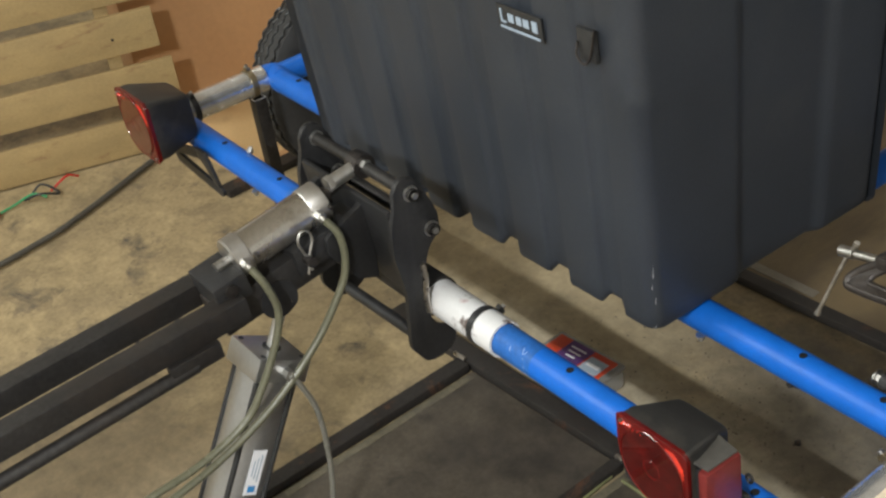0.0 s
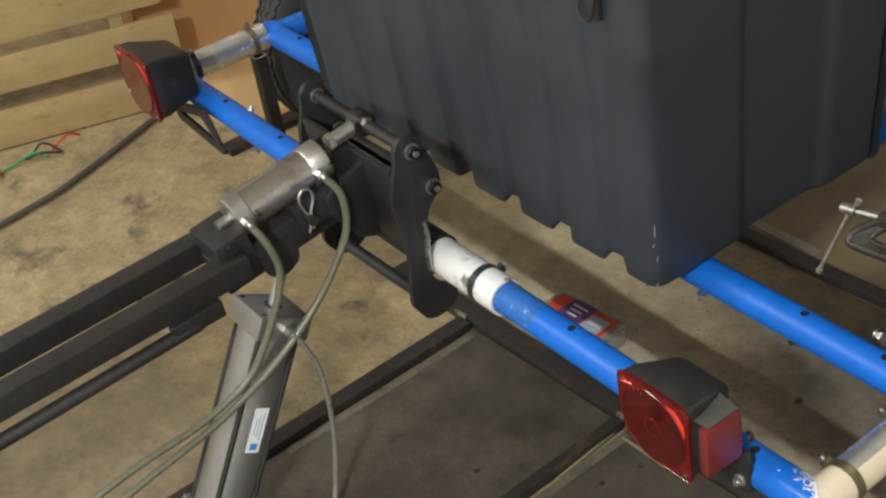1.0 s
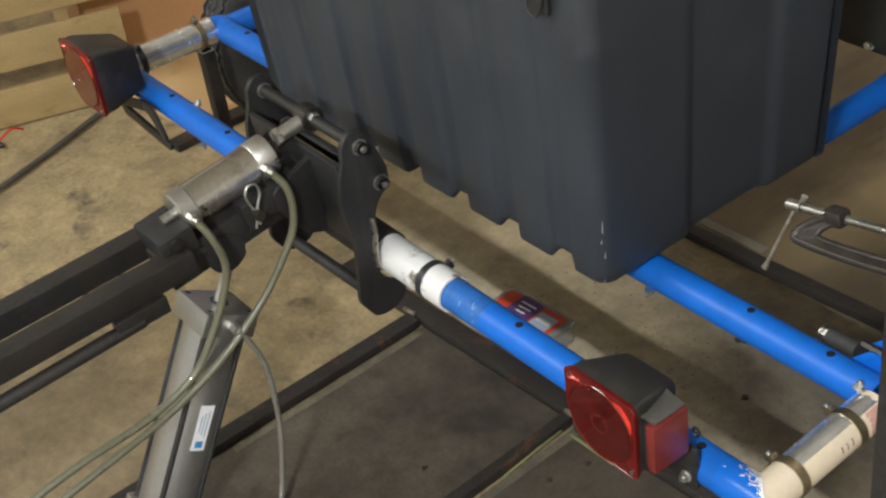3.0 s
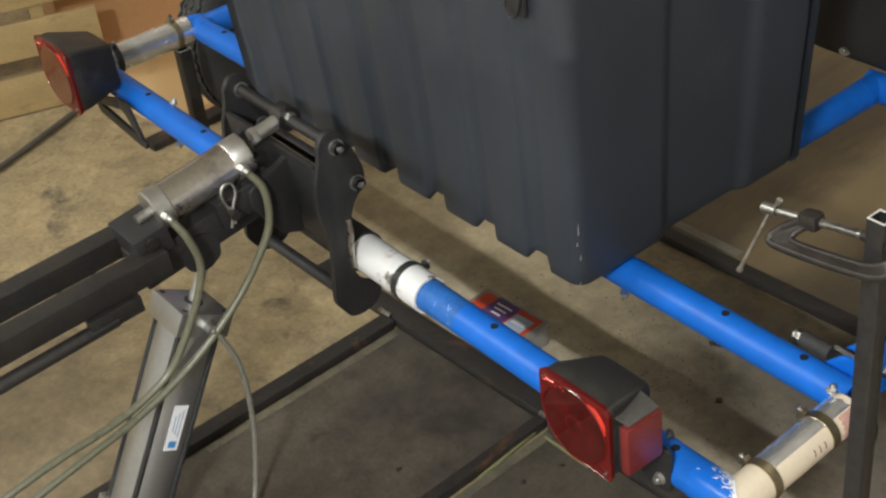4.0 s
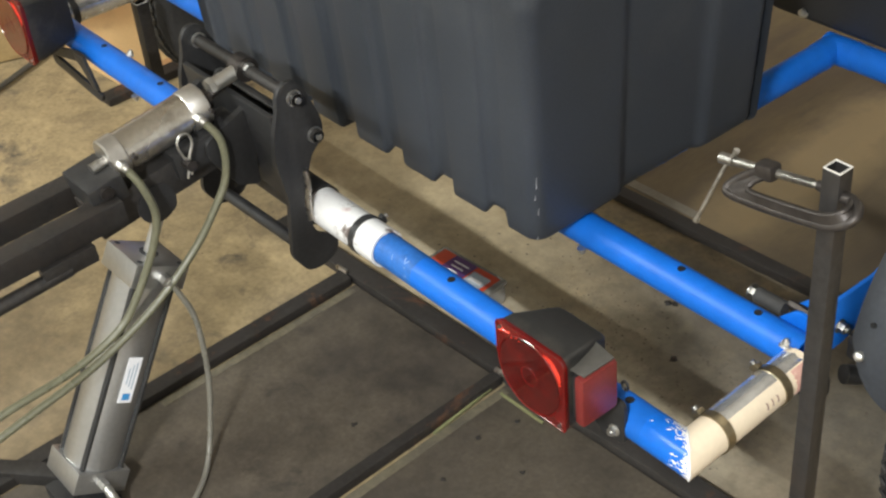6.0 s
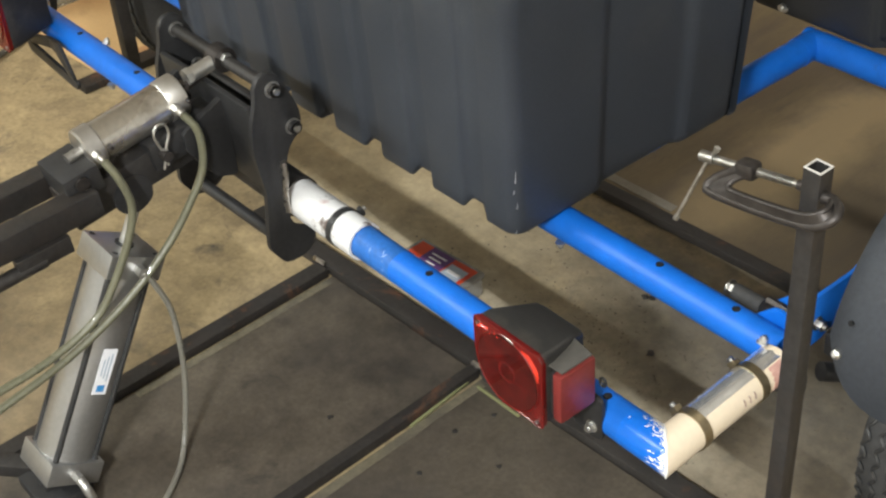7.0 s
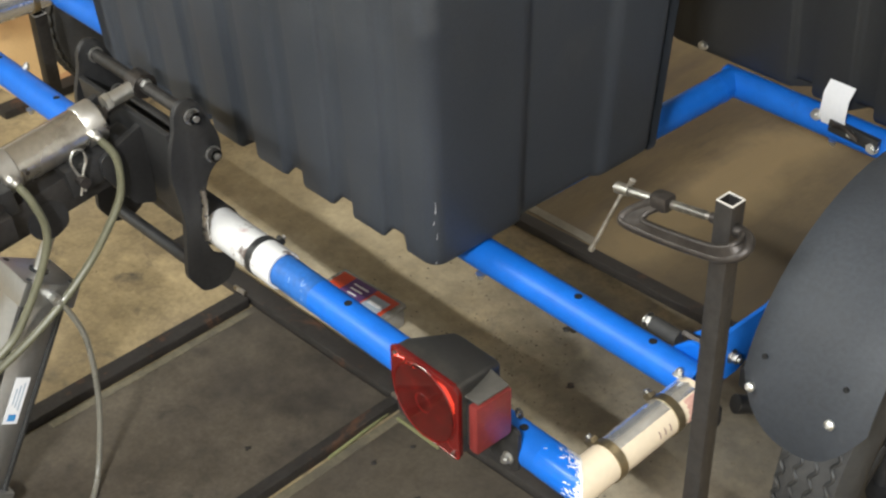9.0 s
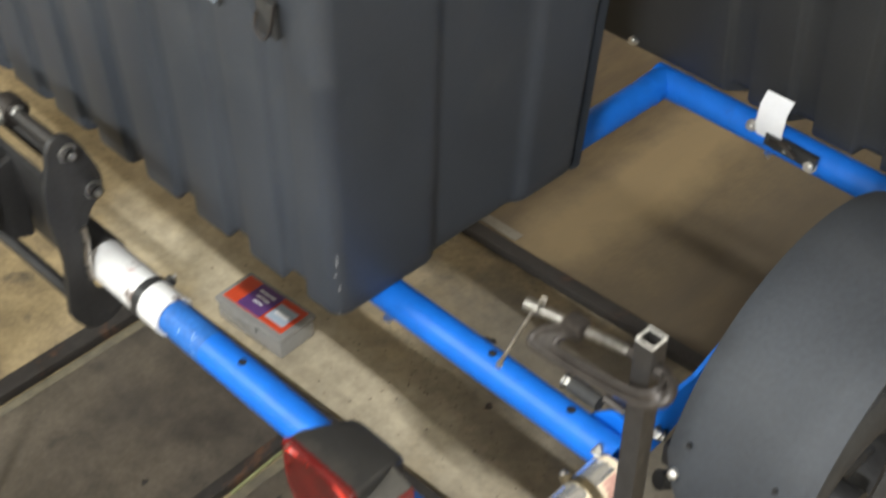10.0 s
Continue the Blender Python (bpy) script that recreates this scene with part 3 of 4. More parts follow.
part("axle_strut", slab(rounded([(0.272, 0.448), (0.300, 0.448), (0.336, 0.462), (0.432, 0.546), (0.432, 0.560), (0.362, 0.530), (0.272, 0.531)], 0.005), "x", 0.474, 0.480, 0.001), "blue", fr)
part("axle_arm", box((0.525, 0.305, RZ + 0.025), (0.06, 0.04, 0.04), bev=0.006), "plate", fr, "black axle arm")
part("bracket", slab(rounded([(0.436, RZ - 0.012), (0.500, RZ - 0.004), (0.500, RZ - 0.040), (0.488, RZ - 0.058), (0.446, RZ - 0.052)], 0.008), "y", 0.236, 0.250, 0.002), "plate", fr, "black steel bracket")
part("axle", sweep([(0.50, 0.28, RZ - 0.02), (0.560, 0.40, 0.37), (0.585, 0.52, 0.302)], 0.014, 14), "plate", fr)
part("axle", sweep([(-1.33, 0.25, RZ - 0.01), (-1.38, 0.40, 0.37), (-1.43, 0.52, 0.302)], 0.014, 14), "plate", fr)
part("bush", sweep([(-1.27, 0.285, RZ - 0.035), (-1.215, 0.285, RZ - 0.035)], 0.0165, 20), "rubber", fr, "black rubber bush")
lat = part("latch", box((0.235, 0.946, RZ + 0.018), (0.10, 0.012, 0.024), Matrix.Rotation(radians(2), 4, "Y"), 0.002), "black", fr, "black latch plate")
part("bolt", hexbolt((0.275, 0.939, RZ + 0.012), (0, -1, 0.3), 0.009, 0.010), "chrome", lat)
part("bolt", hexbolt((0.150, 0.951, RZ + 0.022), (0, -1, 0.3), 0.008, 0.010), "chrome", lat)
part("bolt", hexbolt((0.232, 0.939, RZ + 0.022), (0, -1, 0.3), 0.007, 0.010), "chrome", lat)
part("lever", sweep(curve_pts([(0.20, 0.935, RZ + 0.028), (0.225, 0.93, RZ + 0.033), (0.25, 0.932, RZ + 0.018)], 4), 0.005, 8), "iron", lat)
tag = single("paper_tag", slab([(0.949, 0.448), (0.940, 0.475), (0.944, 0.510), (0.960, 0.530), (0.9605, 0.5295), (0.9448, 0.5095), (0.9408, 0.475), (0.9498, 0.448)], "x", 0.164, 0.216), "paper", "blank white paper tag tied to the blue rail", "tag")

# ---- totes ----
def tote(name, x0, x1, y0, y1, z0, z1, yaw, label, mat_name="tote"):
    """A ribbed storage tote with slightly flaring sides, its ribs reaching lower than the grooves between them."""
    r = 0.024
    FLARE = 0.05
    def outline(g):
        pts = []
        def run(a, b, nrm, steps, rise=0.0155):
            a, b, nrm = Vector(a), Vector(b), Vector(nrm)
            for f, o in steps:
                pts.append((a.lerp(b, f) - nrm * 0.0115 * (1 - o), rise * (1 - o), Vector((0, 0))))
        def corner(c, a0):
            for k in range(7):
                a = radians(a0 - 90 * k / 6)
                n = Vector((math.cos(a), math.sin(a)))
                pts.append((Vector(c) + n * r, 0.0, n))
        length = x1 - x0 - 2 * r
        ribs = []
        for i in range(7):
            for dd, o in ((0.0, 1), (0.003, 0.95), (0.006, 0.5), (0.009, 0.06), (0.013, 0), (0.048, 0), (0.055, 0.1), (0.060, 0.5), (0.065, 0.92), (0.070, 1), (0.11, 1)):
                ribs.append(((0.040 + i * 0.128 + dd * 0.86) / length, o))
        panel = [(0.05, 1), (0.20, 1), (0.22, 0.9), (0.24, 0.4), (0.26, 0.1), (0.28, 0), (0.60, 0), (0.63, 0.15), (0.65, 0.8), (0.68, 1), (0.95, 1)]
        corner((x1 + g - r, y0 - g + r), 0)
        run((x1 + g - r, y0 - g), (x0 - g + r, y0 - g), (0, -1), ribs)
        corner((x0 - g + r, y0 - g + r), -90)
        run((x0 - g, y0 - g + r), (x0 - g, y1 + g - r), (-1, 0), [(1 - f, o) for f, o in panel[::-1]], 0.002)
        corner((x0 - g + r, y1 + g - r), -180)
        run((x0 - g + r, y1 + g), (x1 + g - r, y1 + g), (0, 1), ribs)
        corner((x1 + g - r, y1 + g - r), -270)
        run((x1 + g, y1 + g - r), (x1 + g, y0 - g + r), (1, 0), panel, 0.002)
        return pts
    bm = bmesh.new()
    rings = []
    hh = z1 - z0
    for t in (0.0, 0.008, 0.02, 0.06, 0.3, 0.66, 0.675, 0.70, 1.0):
        g = t * hh * FLARE - {0.0: 0.008, 0.008: 0.0025}.get(t, 0)
        ring = []
        for p, o, n in outline(g):
            q = p + n * (0.004 if t > 0.67 else 0)
            ring.append(bm.verts.new((q.x, q.y, z0 + t * hh + (o if t < 0.05 else 0))))
        rings.append(ring)
    n = len(rings[0])
    for a, b in zip(rings, rings[1:]):
        for k in range(n):
            bm.faces.new((a[k], a[(k + 1) % n], b[(k + 1) % n], b[k]))
    mid = bm.verts.new(((x0 + x1) / 2, (y0 + y1) / 2, z0 + 0.03))
    for k in range(n):
        bm.faces.new((rings[0][k], rings[0][(k + 1) % n], mid))
    bm.faces.new(rings[-1])
    turn = Matrix.Translation((x1, y0, 0)) @ Matrix.Rotation(radians(yaw), 4, "Z") @ Matrix.Translation((-x1, -y0, 0))
    bm.transform(turn)
    th = thing(name, ((x0 + x1) / 2, (y0 + y1) / 2, z0), label, "storage tote")
    part("body", bm, mat_name, th)
    lid = box(((x0 + x1) / 2, (y0 + y1) / 2, z1 + 0.022), (x1 - x0 + 0.07, y1 - y0 + 0.07, 0.042), bev=0.014)
    lid.transform(turn)
    part("lid", lid, mat_name, th)
    return th


big = tote("storage_tote", -0.885, 0.037, 0.141, 0.645, 0.463, 1.06, 0.5, "large dark grey ribbed plastic tote on the blue frame")
far = tote("storage_tote", -0.225, 0.95, 0.985, 1.45, 0.462, 1.06, 0, "black ribbed plastic tote on the far blue rail", "black_tote")
for dx, dz, ln in ((0.0, 0.008, 0.006), (0.003, 0.056, 0.012), (-0.001, 0.084, 0.008), (0.002, 0.105, 0.030)):
    c = 0.024 * 0.707 + 0.0004
    gx = 0.05 * dz
    part("scuff", sweep([(0.013 + gx + c + dx * 0.6, 0.165 - gx - c + dx * 0.8, 0.464 + dz), (0.013 + gx + c + dx * 0.6 + 0.0015, 0.165 - gx - c + dx * 0.8 + 0.0005, 0.464 + dz + ln)], [0.0008, 0.0003], 5), "scuff", big, "pale scuff mark")
BF = Matrix.Translation((-0.168, 0.1105, 0.938)) @ Matrix.Rotation(radians(0.6), 4, "Z") @ Matrix.Rotation(radians(2.9), 4, "X")
BR = BF.to_3x3().to_4x4()
lab = part("badge", box(BF @ Vector((0, 0, 0)), (0.100, 0.003, 0.040), BR, 0.001), "black", big, "black badge with a pale word mark")
for k, (dx, w, h) in enumerate(((-0.040, 0.0035, 0.021), (-0.035, 0.010, 0.0035), (-0.018, 0.012, 0.013), (0.0, 0.011, 0.013), (0.016, 0.012, 0.013), (0.035, 0.011, 0.017))):
    part("mark", box(BF @ Vector((dx, -0.0022, 0.003 - (0.009 if k == 1 else 0))), (w, 0.0016, h), BR), "grey_print", lab)
part("mark", box(BF @ Vector((0, -0.0022, -0.015)), (0.088, 0.0016, 0.0035), BR), "grey_print", lab)
tl = part("latch", box(BF @ Vector((0.150, -0.004, 0.010)), (0.034, 0.008, 0.050), BR, 0.002), "black", big, "steel toggle latch")
part("hook", sweep([BF @ p for p in curve_pts([(0.136, -0.010, 0.014), (0.136, -0.014, -0.006), (0.150, -0.014, -0.016), (0.162, -0.012, 0.0), (0.174, -0.010, 0.040)], 5)], 0.0020, 8), "iron", tl)
part("bolt", hexbolt((-0.132, 0.981, 0.480), (0, -1, 0.1), 0.008, 0.01), "chrome", far)

# ---- lift arm ----
arm = thing("lift_arm", (-0.46, -0.9, 0.2), "dark steel lifting arm with hook plates and air cylinder", "lift arm")
AX = -0.46
SL, BSL = 0.15, 0.05
TILT = Matrix.Rotation(math.atan(SL), 4, "X")
BTILT = Matrix.Rotation(math.atan(BSL), 4, "X")
EY, EZ = -0.034, 0.661
PLATE = [(-0.046, 0.692), (-0.024, 0.686), (-0.010, 0.662), (0.011, 0.606), (0.011, 0.572), (-0.017, 0.548), (-0.029, 0.515), (-0.036, 0.44), (-0.034, 0.405), (-0.012, 0.388), (0.010, 0.380), (0.006, 0.346), (-0.022, 0.332), (-0.056, 0.334), (-0.082, 0.376), (-0.071, 0.48), (-0.083, 0.565), (-0.078, 0.61), (-0.066, 0.645), (-0.063, 0.677)]
for x in (-0.318, -0.600):
    hp = part("hook_plate", slab(rounded(PLATE, 0.012), "x", x - 0.010, x, 0.0015), "plate", arm)
    part("bolt", hexbolt((x + 0.008, EY, EZ), "x", 0.0100, 0.010), "chrome", hp)
    part("bolt", hexbolt((x + 0.008, -0.007, 0.583), "x", 0.0100, 0.010), "chrome", hp)
    bead = [(x + 0.002, -0.034 + 0.002 * math.sin(k * 0.5) - k * 0.0003, 0.527 - k * 0.0072) for k in range(14)]
    part("weld", sweep(bead, [0.0045 + 0.0012 * (k % 2) for k in range(14)], 8), "weld", hp, "bright weld bead")
part("pin", sweep([(-0.615, EY, EZ), (-0.305, EY, EZ)], 0.0105, 20), "steel", arm)
part("pin", sweep([(-0.615, -0.007, 0.583), (-0.305, -0.007, 0.583)], 0.011, 20), "steel", arm)
part("cross_plate", box((AX, -0.062, 0.555), (0.262, 0.010, 0.165), Matrix.Rotation(radians(6), 4, "X"), 0.002), "plate", arm)
part("head_hub", disc((AX - 0.02, -0.088, 0.520), "x", 0.030, 0.13, 32), "plate", arm)
for x in (AX - 0.085, AX + 0.045):
    part("gusset", slab(rounded([(-0.066, 0.625), (-0.066, 0.475), (-0.105, 0.490), (-0.150, 0.560), (-0.150, 0.590)], 0.008), "x", x - 0.006, x + 0.006, 0.001), "plate", arm)
part("tie_bar", sweep([(-0.590, -0.050, 0.366), (-0.328, -0.050, 0.374)], 0.011, 16), "plate", arm)
part("saddle_tube", pipe((-0.585, 0, RZ), (-0.335, 0, RZ), R + 0.0085, 0.003), "steel", arm)


def on_arm(y, up=0.0):
    """Height of the cylinder's axis line at y, and so many metres above it."""
    return 0.6496 + SL * y + up


def on_bar(y, up=0.0):
    """Height of the twin bars' middle line at y, and so many metres above it."""
    return 0.547 + BSL * (y + 0.35) + up


ca, cb2 = -0.118, -0.298
c0, c1 = Vector((AX, ca, on_arm(ca))), Vector((AX, cb2, on_arm(cb2)))
axis = (c0 - c1).normalized()
cyl = part("air_cylinder", sweep([c1 + axis * 0.012, c0 - axis * 0.03], 0.0335, 40), "alu", arm, "polished aluminium air cylinder")
part("front_cap", sweep([c0 - axis * 0.034, c0 - axis * 0.031, c0 - axis * 0.002, c0], [0.0335, 0.0355, 0.0355, 0.033], 40), "alu_bright", cyl)
part("rear_cap", sweep([c1, c1 + axis * 0.002, c1 + axis * 0.026, c1 + axis * 0.028], [0.033, 0.0355, 0.0355, 0.0335], 40), "alu_bright", cyl)
part("gland", sweep([c0, c0 + axis * 0.012], 0.017, 24), "iron", cyl)
part("rod", sweep([c0, Vector((AX, EY, EZ))], 0.0085, 18), "iron", cyl)
part("clevis", sweep([Vector((AX, EY, EZ)) - axis * 0.058, Vector((AX, EY, EZ)) - axis * 0.002], 0.0125, 20), "chrome", cyl)
part("nut", disc(Vector((AX, EY, EZ)) - axis * 0.064, axis, 0.015, 0.010, 6), "chrome", cyl)
part("eye", disc((AX, EY, EZ), "x", 0.021, 0.03, 24), "iron", cyl)
part("bolt", hexbolt((AX + 0.018, EY, EZ + 0.004), "x", 0.010, 0.012), "chrome", cyl)
part("tail_lug", sweep([c1 - axis * 0.026, c1 + axis * 0.004], 0.0095, 18), "screw_steel", cyl)
# fittings and hoses
fa = Vector((AX + 0.037, -0.289, 0.611))
fb = Vector((AX + 0.038, -0.147, 0.631))
for p in (fa, fb):
    ft = part("hose_fitting", sweep([p - Vector((0.008, 0, 0)), p + Vector((0.012, 0, 0))], 0.008, 6), "chrome", cyl)
    part("collar", sweep([p + Vector((0.010, 0, 0)), p + Vector((0.018, 0.002, -0.003))], 0.0065, 16), "alu_bright", ft)
    part("set_screw", sweep([p + Vector((-0.004, 0.024, 0.004)), p + Vector((0.006, 0.024, 0.004))], 0.0035, 10), "iron", ft)
part("hose", sweep(curve_pts([fa + Vector((0.012, 0, 0)), (-0.396, -0.276, 0.576), (-0.395, -0.266, 0.519), (-0.395, -0.285, 0.464), (-0.395, -0.325, 0.400), (-0.395, -0.372, 0.350), (-0.398, -0.464, 0.316), (-0.40, -0.60, 0.300), (-0.41, -0.80, 0.25), (-0.43, -1.15, 0.15)], 8), 0.0066, 12), "hose", arm, "clear greenish air hose")
part("hose", sweep(curve_pts([fb + Vector((0.012, 0, 0)), (-0.396, -0.130, 0.593), (-0.395, -0.134, 0.531), (-0.395, -0.165, 0.481), (-0.395, -0.222, 0.420), (-0.395, -0.314, 0.355), (-0.398, -0.427, 0.304), (-0.40, -0.56, 0.272), (-0.41, -0.80, 0.21), (-0.43, -1.15, 0.12)], 8), 0.0066, 12), "hose", arm, "clear greenish air hose")
# twin bars, saddle blocks and head
for x in (-0.515, -0.415):
    part("arm_bar", box((x, -0.96, on_bar(-0.96)), (0.040, 1.30, 0.042), BTILT, 0.003), "steel", arm)
part("arm_bar", box((AX, -0.20, on_arm(-0.20, -0.075)), (0.062, 0.30, 0.06), TILT, 0.004), "steel", arm)
part("saddle", box((AX, -0.322, on_arm(-0.322, -0.026)), (0.088, 0.060, 0.044), TILT, 0.0025), "plate", arm)
part("saddle", box((AX, -0.15, on_arm(-0.15, -0.055)), (0.085, 0.11, 0.05), TILT, 0.005), "plate", arm)
part("bolt", disc((AX + 0.0455, -0.326, on_arm(-0.326, -0.020)), "x", 0.011, 0.008, 24), "iron", arm)
part("pivot_disc", disc((AX, -0.245, on_arm(-0.245, -0.098)), "x", 0.034, 0.066, 32), "plate", arm)
part("stay_rod", sweep([(-0.395, -0.42, on_bar(-0.42, -0.045)), (-0.395, -1.55, on_bar(-1.55, -0.06))], 0.012, 16), "steel", arm)
part("stay_lug", box((-0.395, -0.42, on_bar(-0.42, -0.036)), (0.02, 0.09, 0.03), BTILT, 0.003), "steel", arm)
# spring clip on the saddle
cx = AX + 0.054
cp = [(cx, -0.192, 0.583), (cx, -0.200, 0.610), (cx, -0.192, 0.626), (cx, -0.178, 0.622), (cx, -0.175, 0.604), (cx, -0.184, 0.582), (cx, -0.186, 0.552)]
part("spring_clip", sweep(curve_pts(cp, 6), 0.0022, 8), "chrome", arm, "bent wire spring clip")
part("spring_clip", sweep(curve_pts([(cx, -0.192, 0.584), (cx, -0.183, 0.576), (cx, -0.190, 0.560), (cx, -0.194, 0.548)], 5), 0.0022, 8), "chrome", arm)
part("clip_pin", sweep([(AX, -0.186, 0.570), (cx + 0.008, -0.186, 0.570)], 0.009, 16), "iron", arm)

# ---- leaning air cylinder ----
lowc = thing("air_cylinder", (AX, -0.48, 0.0), "square grey aluminium air cylinder leaning under the arm", "air cylinder")
A0, A1 = Vector((AX, -0.278, 0.394)), Vector((AX, -0.470, 0.060))
up_l = (A0 - A1).normalized()
rot = Matrix((Vector((1, 0, 0)), up_l.cross(Vector((1, 0, 0))), up_l)).transposed().to_4x4()
prof = []
for q in range(4):
    a = math.pi / 2 * q
    for k in range(11):
        u = -0.034 + 0.068 * k / 10
        v = 0.036 + 0.0105 * (1 - (u / 0.034) ** 2)
        prof.append((v * math.cos(a) - u * math.sin(a), v * math.sin(a) + u * math.cos(a)))
bmp = slab(prof, "z", -(A0 - A1).length / 2, (A0 - A1).length / 2)
bmp.transform(Matrix.Translation((A0 + A1) / 2) @ rot)
body_l = part("body", bmp, "satin", lowc)
for sx in (-1, 1):
    for sy in (-1, 1):
        o = rot.to_3x3() @ Vector((sx * 0.0365, sy * 0.0365, 0))
        part("corner_groove", sweep([A1 + o, A0 + o], 0.0050, 10), "black", body_l, "dark corner groove")
for p in (A0, A1):
    eb = part("end_block", box(p, (0.100, 0.100, 0.042), rot, 0.003), "satin", lowc)
    for sx in (-1, 1):
        for sy in (-1, 1):
            part("screw", disc(p + rot.to_3x3() @ Vector((sx * 0.038, sy * 0.038, 0.021)), up_l, 0.005, 0.002, 12), "black", eb)
part("rod_seal", disc(A0 + up_l * 0.021, up_l, 0.016, 0.006, 24), "black", lowc)
part("rod", sweep([A0, Vector((AX, -0.222, 0.492))], 0.0095, 20), "chrome", lowc)
part("rod_eye", disc(Vector((AX, -0.222, 0.492)), "x", 0.019, 0.026, 24), "plate", lowc, "black rod eye")
lc = A0 - up_l * 0.19
rx = rot.to_3x3()
lbl = part("label", box(lc + rx @ Vector((0.0464, 0.0, 0)), (0.0012, 0.026, 0.085), rot), "paper", body_l, "small white label with blue print")
for k in range(3):
    part("print", box(lc + rx @ Vector((0.0472, 0.006 - 0.006 * k, 0.008)), (0.0008, 0.002, 0.05 - 0.01 * k), rot), "grey_print", lbl)
part("print", box(lc + rx @ Vector((0.0472, 0.0, -0.031)), (0.0008, 0.014, 0.012), rot), "print", lbl)
p = A0 + rx @ Vector((0.056, 0.004, 0.0))
ft = part("hose_fitting", sweep([p - Vector((0.01, 0, 0)), p + Vector((0.012, 0, 0))], 0.0095, 6), "chrome", lowc)
part("hose", sweep(curve_pts([p + Vector((0.01, 0, 0)), (-0.393, -0.262, 0.366), (-0.392, -0.243, 0.291), (-0.392, -0.246, 0.168), (-0.385, -0.270, 0.060), (-0.355, -0.305, 0.016), (-0.318, -0.347, 0.012), (-0.25, -0.43, 0.012), (-0.05, -0.62, 0.012)], 8), 0.0050, 12), "hose_thin", lowc, "thin grey air hose")
p = A1 + rx @ Vector((0.056, 0.0, 0.0))
ft = part("hose_fitting", sweep([p - Vector((0.01, 0, 0)), p + Vector((0.012, 0, 0))], 0.0095, 6), "chrome", lowc)
part("elbow", sweep(curve_pts([p + Vector((0.012, 0, 0)), p + Vector((0.026, 0.0, -0.006)), p + Vector((0.032, 0.004, -0.03))], 5), 0.008, 12), "chrome", ft)
part("foot", box((AX, -0.492, 0.012), (0.11, 0.09, 0.024), bev=0.004), "plate", lowc)
part("base_bar", box((-0.63, -0.595, 0.018), (0.36, 0.034, 0.026), Matrix.Rotation(radians(41), 4, "Z"), 0.003), "steel", lowc)
part("foot_lug", box((AX, -0.485, 0.03), (0.03, 0.05, 0.05), rot, 0.003), "plate", lowc)

# ---- tail lamps ----
def tail_lamp(x, y, z, s, marker, label):
    th = thing("tail_lamp", (x, y, z), label, "tail lamp", "tail lamps")
    w, h = 0.057 * s, 0.054 * s
    f = y - 0.072 * s
    out = []
    for (cx0, cz0), rad, a0 in (((-w, -h), 0.058 * s, 180), ((w, -h), 0.005 * s, 270), ((w, h), 0.009 * s, 0), ((-w, h), 0.006 * s, 90)):
        ox, oz = cx0 - math.copysign(rad, cx0), cz0 - math.copysign(rad, cz0)
        out += [(x + ox + rad * math.cos(radians(a0 + 15 * k)), z + oz + rad * math.sin(radians(a0 + 15 * k))) for k in range(7)]
    lens = part("lens", slab(out, "y", f - 0.006 * s, f + 0.001 * s, 0.0022 * s), "lens", th)
    part("lens_bowl", disc((x, f - 0.0065 * s, z), "y", 0.0505 * s, 0.003 * s, 40), "lens_dark", lens, "deep red round bowl")
    for rr in (0.0525, 0.013):
        part("lens_ring", sweep([(x + rr * s * math.cos(a), f - 0.0072 * s, z + rr * s * math.sin(a)) for a in [2 * math.pi * k / 40 for k in range(41)]], 0.0012 * s, 6), "lens", lens)
    # lens facets in a brighter red that paints their glints
    shine = Vector((0, -1, 0)).rotation_difference(Vector((0.3, -0.71, 0.64))).to_matrix().to_4x4()
    rg = random.Random(5)
    for k in range(11):
        tilt = shine @ Matrix.Rotation(radians(rg.uniform(-9, 9)), 4, "Z") @ Matrix.Rotation(radians(rg.uniform(-9, 9)), 4, "X")
        part("lens_facet", box((x + (-0.049 + 0.0050 * k) * s, f - 0.0058 * s, z + (0.0475 - rg.uniform(0, 0.006 if k < 6 else 0.002)) * s), (rg.uniform(0.002, 0.0045) * s, 0.0030 * s, rg.uniform(0.002, 0.005) * s), tilt, 0.0006), "lens_glint", lens)
    for rr, a0, a1 in ((0.0545, 18, 62), (0.0575, 24, 58), (0.0600, 30, 54), (0.0535, 196, 226)):
        arc = [radians(a0 + (a1 - a0) * k / 14) for k in range(15)]
        part("lens_facet", sweep([(x + min(rr * math.cos(q), 0.0535) * s, f - 0.0066 * s, z + min(rr * math.sin(q), 0.0510) * s) for q in arc], 0.0009 * s, 6), "lens_glint", lens)
    rim = [(px, f - 0.0052 * s, pz) for px, pz in out] + [(out[0][0], f - 0.0052 * s, out[0][1])]
    part("lens_rim", sweep(rim, 0.0014 * s, 6), "lens", lens)
    for sx, sz in ((-1, 1), (1, -1)):
        part("lens_screw", disc((x + sx * w * 0.86, f - 0.007 * s, z + sz * h * 0.86), "y", 0.0026 * s, 0.003 * s, 10), "screw_steel", lens)
    bm = bmesh.new()
    rows = []
    for yy, kx, z0, z1 in ((f - 0.001 * s, 0.985, -0.97, 0.985), (f + 0.016 * s, 0.975, -0.96, 0.975), (f + 0.076 * s, 0.72, -0.80, 0.66), (f + 0.081 * s, 0.64, -0.72, 0.58)):
        o = rounded([(x - w * kx, z + h * z0), (x + w * kx, z + h * z0), (x + w * kx, z + h * z1), (x - w * kx, z + h * z1)], 0.008 * s, 3)
